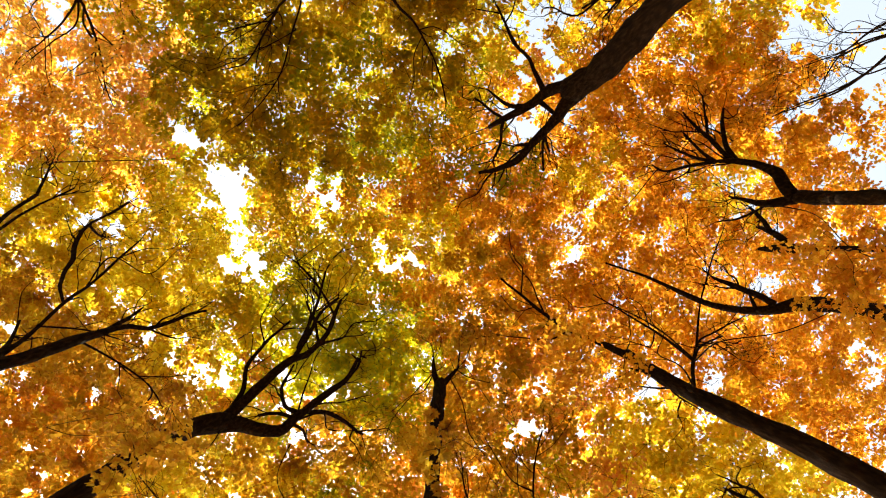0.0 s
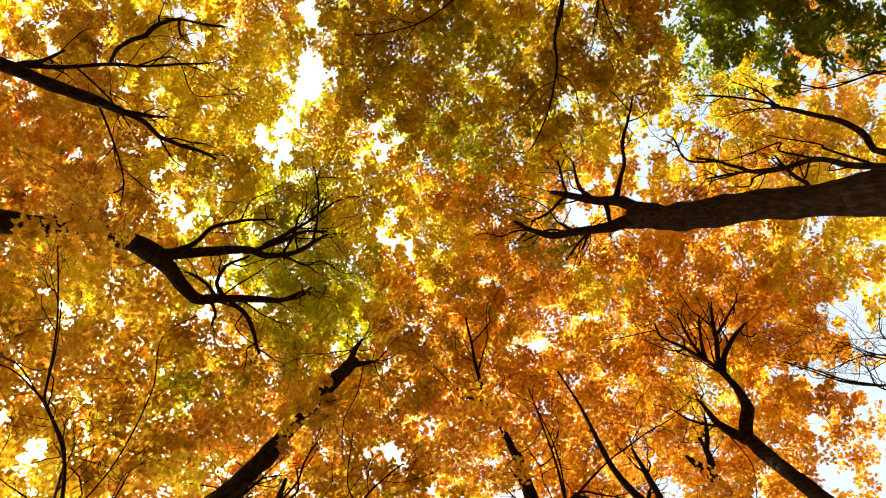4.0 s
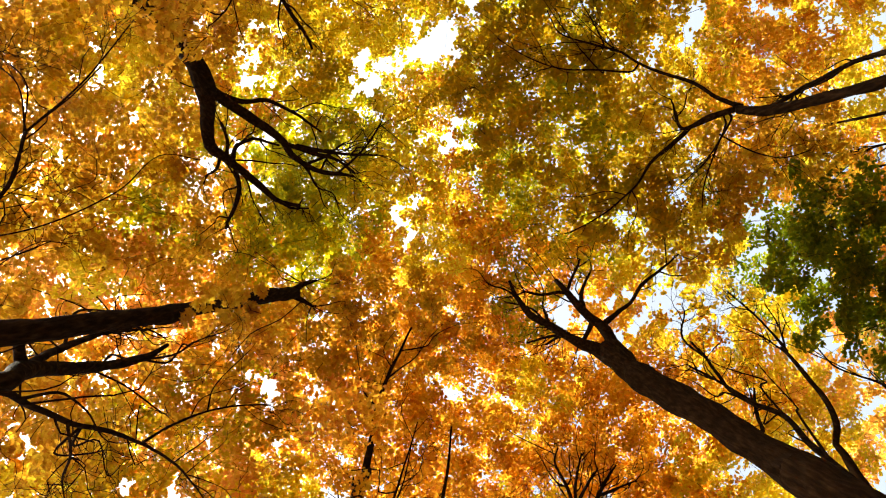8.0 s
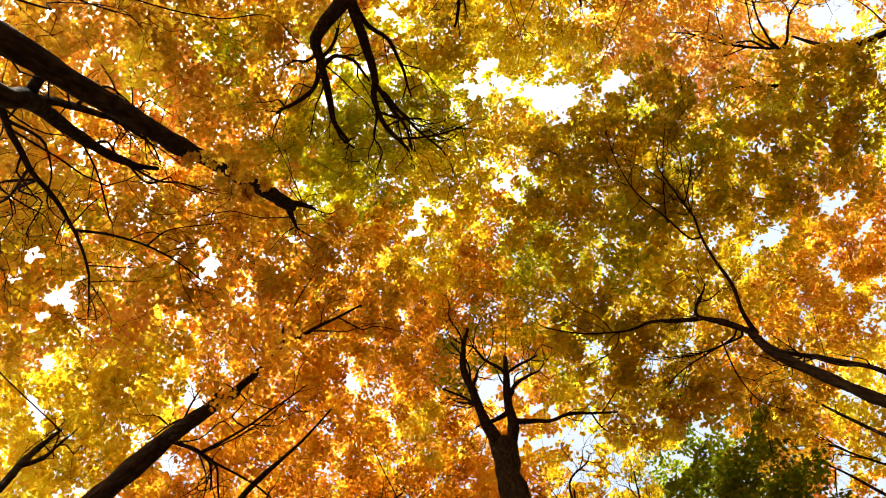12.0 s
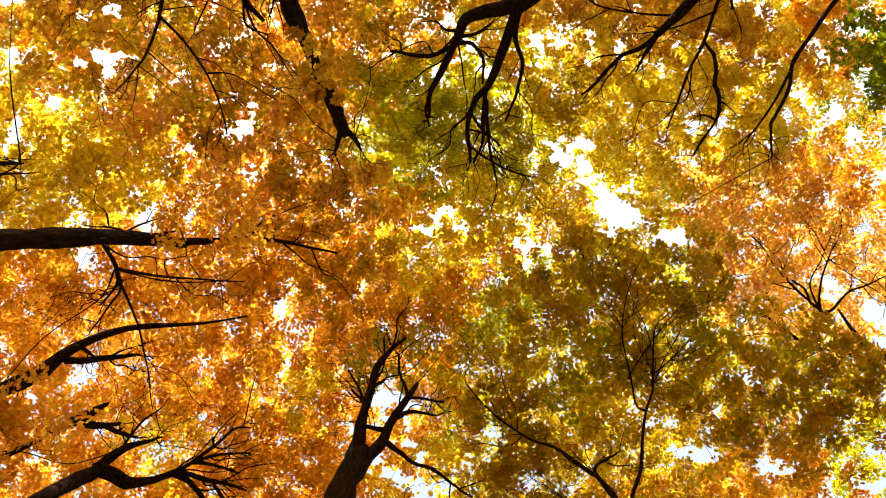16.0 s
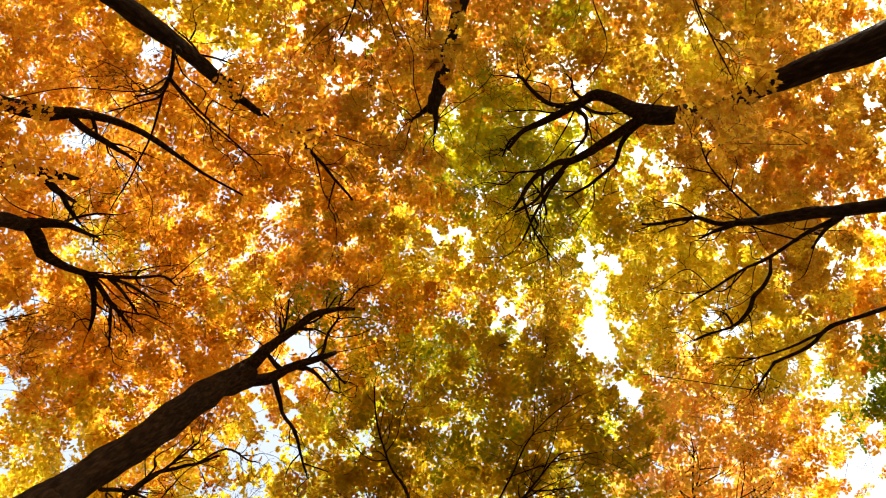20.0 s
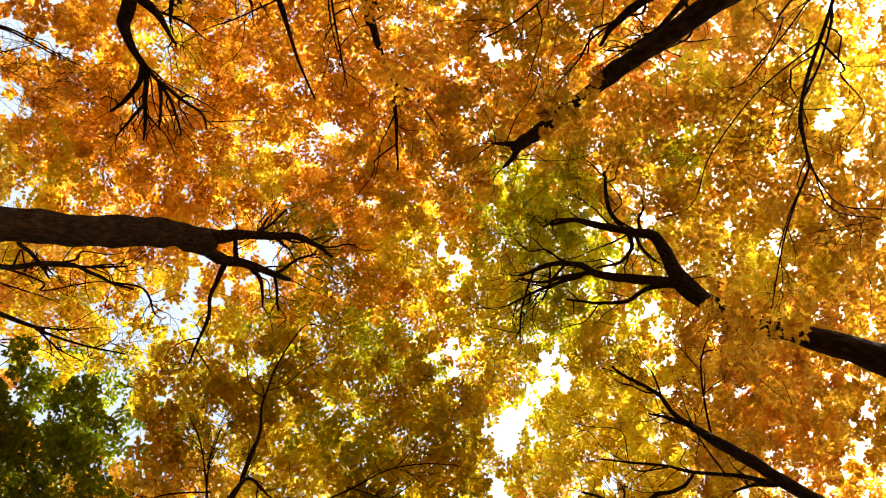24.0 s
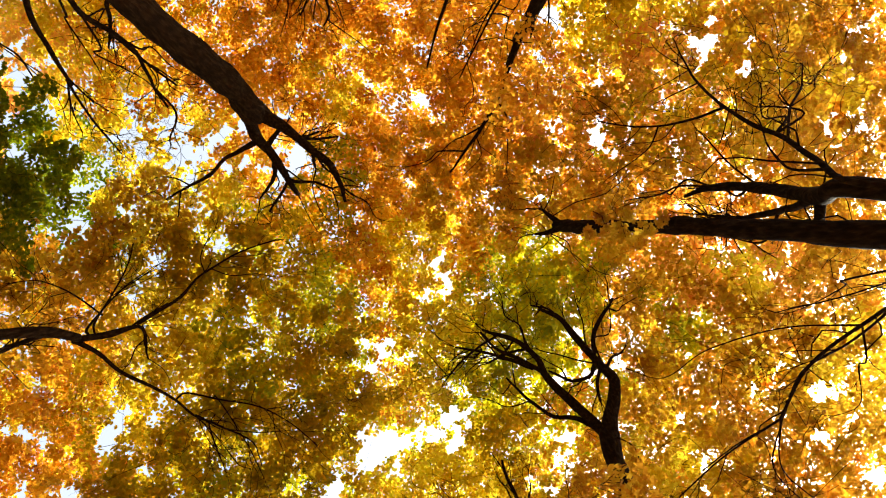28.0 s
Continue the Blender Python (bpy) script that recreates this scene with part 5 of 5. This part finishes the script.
stem(t13, "branch", [(6.57, 1.33, 11.50, 0.043), (6.64, 1.17, 11.82, 0.033), (6.70, 1.06, 12.00, 0.022)])
crown(t13, [(5.40, 1.05, 13.63, 0.96, "O", 1.00), (5.98, 1.88, 13.65, 0.76, "O", 1.00), (8.86, 0.75, 16.69, 1.31, "O", 1.00), (7.35, 2.64, 13.76, 0.70, "O", 1.25), (11.22, 3.83, 16.50, 0.89, "O", 1.25), (11.38, 2.81, 15.96, 1.02, "O", 1.25), (9.79, 2.78, 15.32, 0.83, "O", 1.25), (11.51, 1.74, 15.31, 1.21, "O", 1.00), (11.59, 0.87, 14.92, 1.19, "O", 1.00), (6.33, 2.22, 13.44, 0.66, "O", 1.00), (7.87, 2.31, 13.71, 0.79, "O", 1.25), (7.10, 2.47, 20.44, 1.76, "O", 0.90), (11.26, 2.80, 22.95, 2.00, "O", 0.90), (13.22, 2.56, 21.09, 1.82, "O", 0.90)])
crown(t13, [(15.64, 2.47, 20.46, 1.76, "O", 0.90), (20.92, 2.80, 22.96, 2.00, "O", 0.90)])


# arching maple
t15 = tree("young maple with long arching dark stem and golden leaves")
stem(t15, "trunk", [(-6.42, 0.43, 8.40, 0.033), (-6.70, 0.21, 9.28, 0.032), (-6.88, -0.11, 10.18, 0.035), (-7.05, -0.43, 10.67, 0.032), (-7.10, -0.95, 11.60, 0.031)])
stem(t15, "branch", [(-7.03, -0.94, 11.50, 0.028), (-7.19, -1.28, 11.93, 0.023), (-7.36, -1.67, 12.40, 0.016)])
stem(t15, "branch", [(-6.82, -0.19, 10.20, 0.025), (-6.84, -0.63, 11.05, 0.022), (-6.68, -1.11, 12.00, 0.015)])
crown(t15, [(-6.51, 0.46, 15.86, 0.76, "Y", 1.19), (-7.61, -1.04, 16.69, 0.87, "Y", 0.95), (-7.38, -2.41, 15.79, 0.94, "P", 0.75), (-6.22, -1.91, 15.53, 0.93, "Y", 0.95), (-9.78, -1.98, 16.70, 0.92, "Y", 0.95), (-10.87, -0.66, 16.45, 0.86, "Y", 1.25), (-6.12, -0.03, 16.57, 0.90, "Y", 0.95), (-6.87, -0.23, 15.51, 0.73, "Y", 0.95), (-9.39, -0.41, 15.56, 0.95, "Y", 1.25), (-7.92, -1.38, 15.15, 0.93, "Y", 0.95), (-10.79, -1.29, 15.70, 0.91, "Y", 1.19), (-11.51, 0.23, 14.98, 1.30, "A", 1.25), (-10.69, -0.64, 11.70, 1.25, "D", 1.25), (-11.23, 0.00, 20.22, 1.74, "Y", 1.52)])
crown(t15, [(-6.96, -2.42, 20.05, 1.72, "L", 0.90), (-6.39, 0.00, 22.81, 1.98, "Y", 0.90)])

# distant slim tree
t16 = tree("distant slim tree with dark bare stem and golden leaves")
stem(t16, "trunk", [(-0.27, -8.81, 10.50, 0.040), (-0.33, -9.19, 11.92, 0.034), (-0.41, -9.57, 13.30, 0.021)])
stem(t16, "branch", [(-0.27, -8.81, 9.20, 0.031), (-0.07, -9.67, 9.86, 0.027), (0.18, -9.51, 11.00, 0.025), (0.31, -9.36, 12.40, 0.019), (0.18, -9.06, 13.30, 0.010)])
crown(t16, [(-0.45, -8.72, 12.50, 0.65, "A", 1.00), (-0.29, -12.01, 15.86, 0.81, "Y", 1.19), (-3.08, -9.02, 15.88, 0.75, "Y", 1.19), (-2.39, -9.31, 14.90, 0.72, "O", 1.25), (-2.64, -10.47, 15.34, 0.87, "O", 1.25), (-3.83, -9.39, 16.20, 0.84, "G", 0.94), (-3.53, -11.48, 15.60, 1.11, "O", 1.25), (-0.25, -12.07, 15.10, 0.76, "Y", 1.19), (-3.35, -9.86, 15.72, 0.73, "P", 0.94), (-2.86, -12.89, 16.59, 1.45, "Y", 1.19), (-2.12, -9.54, 16.70, 0.98, "A", 1.00), (-4.27, -17.35, 20.50, 1.77, "Y", 1.12), (-6.24, -16.29, 22.30, 1.93, "O", 1.12), (-4.82, -13.99, 22.93, 1.99, "Y", 1.12)])
crown(t16, [(-1.61, -19.61, 22.97, 2.00, "Y", 0.90), (-3.10, -16.20, 22.19, 1.92, "O", 0.90), (-1.42, -12.33, 20.40, 1.76, "O", 0.90), (-2.81, -9.77, 20.22, 1.74, "Y", 0.90), (0.00, -11.13, 22.83, 1.98, "G", 0.90)])

# stubby maple
t17 = tree("maple with dark stubby trunk behind bright yellow leaves")
stem(t17, "trunk", [(5.86, 4.29, 9.50, 0.062), (6.07, 4.64, 10.40, 0.063), (6.34, 5.00, 11.43, 0.058), (6.74, 5.46, 12.90, 0.030)])
stem(t17, "branch", [(6.07, 4.64, 10.40, 0.041), (5.92, 4.45, 10.50, 0.037), (6.18, 4.71, 11.45, 0.026), (6.35, 4.98, 12.50, 0.013)])
crown(t17, [(6.82, 3.12, 13.80, 0.86, "O", 1.25), (3.98, 5.31, 13.18, 0.70, "P", 1.00), (5.12, 5.04, 13.78, 0.77, "Y", 1.00), (5.70, 5.53, 13.42, 0.73, "Y", 1.00), (4.99, 4.28, 13.48, 0.89, "Y", 0.95), (6.50, 4.47, 13.22, 0.78, "Y", 1.19), (7.32, 5.30, 13.66, 0.63, "Y", 1.25), (6.40, 5.60, 13.33, 0.72, "Y", 1.25), (8.24, 3.59, 13.80, 0.95, "O", 1.25), (11.61, 4.78, 16.24, 1.18, "O", 1.25), (11.63, 5.19, 14.90, 1.46, "O", 1.25), (12.67, 4.20, 15.73, 1.37, "O", 1.25), (3.39, 5.20, 13.32, 0.73, "A", 1.00), (5.54, 7.34, 13.55, 0.86, "P", 1.00)])
crown(t17, [(4.76, 6.30, 13.42, 0.84, "Y", 1.00), (5.80, 6.41, 13.59, 0.73, "Y", 1.00), (7.50, 5.83, 13.26, 0.82, "Y", 1.25), (7.29, 4.55, 13.24, 0.77, "Y", 1.19), (8.71, 5.99, 13.70, 1.23, "Y", 1.25), (3.10, 8.05, 13.70, 1.05, "G", 1.10), (3.82, 6.47, 13.55, 0.91, "P", 1.00), (6.97, 7.43, 13.84, 1.15, "Y", 1.00), (4.56, 7.47, 13.26, 0.94, "A", 1.30), (4.27, 8.99, 13.78, 0.90, "A", 1.43), (5.66, 12.66, 16.65, 1.08, "A", 1.54), (4.08, 12.59, 15.45, 1.16, "A", 1.65), (3.82, 11.55, 15.86, 1.17, "A", 1.43), (2.94, 8.37, 13.24, 0.92, "A", 1.32)])
crown(t17, [(5.93, 13.92, 16.69, 1.47, "A", 1.65), (4.95, 9.52, 13.87, 0.99, "A", 1.43), (4.41, 7.67, 21.08, 1.82, "O", 1.22), (4.75, 13.77, 22.60, 1.96, "L", 1.48), (2.90, 15.12, 20.81, 1.80, "O", 1.48), (4.17, 16.93, 20.03, 1.72, "O", 1.48), (2.99, 20.78, 21.40, 1.85, "O", 0.81), (6.22, 5.41, 22.24, 1.93, "O", 0.90), (8.05, 8.40, 22.95, 2.00, "Y", 1.22), (6.01, 10.46, 21.54, 1.86, "P", 1.22), (6.96, 12.11, 20.07, 1.73, "O", 1.44), (5.76, 15.03, 20.70, 1.79, "O", 1.48), (7.88, 19.19, 22.50, 1.95, "O", 1.48), (9.34, 5.42, 22.25, 1.93, "O", 0.90)])
crown(t17, [(9.95, 7.42, 20.45, 1.76, "Y", 1.12), (8.41, 9.75, 20.19, 1.74, "Y", 1.22), (10.68, 13.28, 21.85, 1.89, "Y", 1.44), (9.67, 16.83, 23.00, 2.00, "O", 1.48), (10.74, 18.69, 21.95, 1.90, "O", 1.04), (11.10, 4.83, 20.00, 1.72, "O", 1.12), (13.23, 7.68, 21.11, 1.82, "Y", 1.12), (12.77, 11.11, 22.79, 1.98, "Y", 1.52), (14.23, 13.76, 22.58, 1.96, "Y", 1.22), (11.57, 15.11, 20.79, 1.79, "Y", 1.15), (15.57, 5.42, 22.26, 1.93, "O", 1.12), (17.70, 8.40, 22.95, 1.99, "O", 1.12), (15.01, 10.45, 21.51, 1.86, "Y", 1.52), (18.66, 5.41, 22.23, 1.93, "O", 0.90)])

# distant thin tree
t18 = tree("distant thin young tree with dark stem")
stem(t18, "trunk", [(0.67, -9.07, 10.50, 0.029), (0.69, -9.35, 11.67, 0.024), (0.83, -9.74, 13.30, 0.014)])
crown(t18, [(0.73, -8.52, 12.50, 0.63, "A", 1.00), (0.92, -11.36, 14.98, 0.87, "Y", 1.19), (0.14, -13.07, 15.22, 0.97, "Y", 1.19), (2.23, -9.49, 11.70, 0.84, "D", 1.25), (3.12, -13.46, 15.84, 1.35, "O", 0.75), (1.72, -12.50, 14.91, 1.06, "O", 0.62), (3.58, -12.33, 15.52, 1.18, "O", 0.62), (0.60, -13.00, 15.73, 0.78, "O", 0.62), (1.46, -17.83, 21.02, 1.82, "O", 1.12), (0.00, -14.49, 20.00, 1.72, "O", 1.12), (1.48, -12.84, 21.18, 1.83, "D", 0.90), (1.58, -8.23, 22.53, 1.96, "L", 0.90), (4.28, -17.37, 20.51, 1.77, "O", 1.12), (3.12, -16.31, 22.33, 1.94, "D", 1.12)])
crown(t18, [(4.82, -13.98, 22.93, 1.99, "D", 1.12), (2.99, -10.41, 21.44, 1.85, "Y", 0.90)])


# ---- unseen wood that shades the grove ----
def shade_wood():
    """Tree after tree round the grove, trunks and crowns, unseen and added to block low sun and sky light."""
    rng = np.random.default_rng(21)
    verts, faces, pts = [], [], []
    for k in range(130):
        a = 2.399963 * k
        d = 15 + 30 * ((k * 0.618) % 1.0)
        x, y = d * math.cos(a), d * math.sin(a)
        h = min(rng.uniform(14, 21), 0.95 * d)
        foot = ground_height(x, y)
        tube(verts, faces, smooth_line([(x, y, foot - 0.2, 0.24), (x + 0.2, y, h * 0.45, 0.17), (x, y + 0.3, h * 0.9, 0.05)], 1.2), 8)
        n = 180
        c = np.array([x, y, foot + h * 0.62])
        off = rng.normal(0, 1, (n, 3)) * (1.7, 1.7, h * 0.2)
        pts.append(c + off)
    wood = mesh_part("unseen_tree_trunks", verts, faces, BARK, None)
    tagged(wood, "dark trunks of unseen wood added to block low light", "woods", kind="stuff")
    pts = np.concatenate(pts)
    # leaves that would rise into the camera's view are left out
    pts = pts[(pts[:, 2] > 1.2) & (pts[:, 2] < 0.95 * np.hypot(pts[:, 0], pts[:, 1]))]
    for i, (name, key) in enumerate((("far_orange_foliage", "O"), ("far_gold_foliage", "Y"), ("far_olive_foliage", "G"))):
        ob = leaves(name, pts[i::3], 1.25, LEAF[key], None, rng, FAR_LEAF)
        tagged(ob, "autumn leaves of unseen wood added to block low light", "woods")


shade_wood()
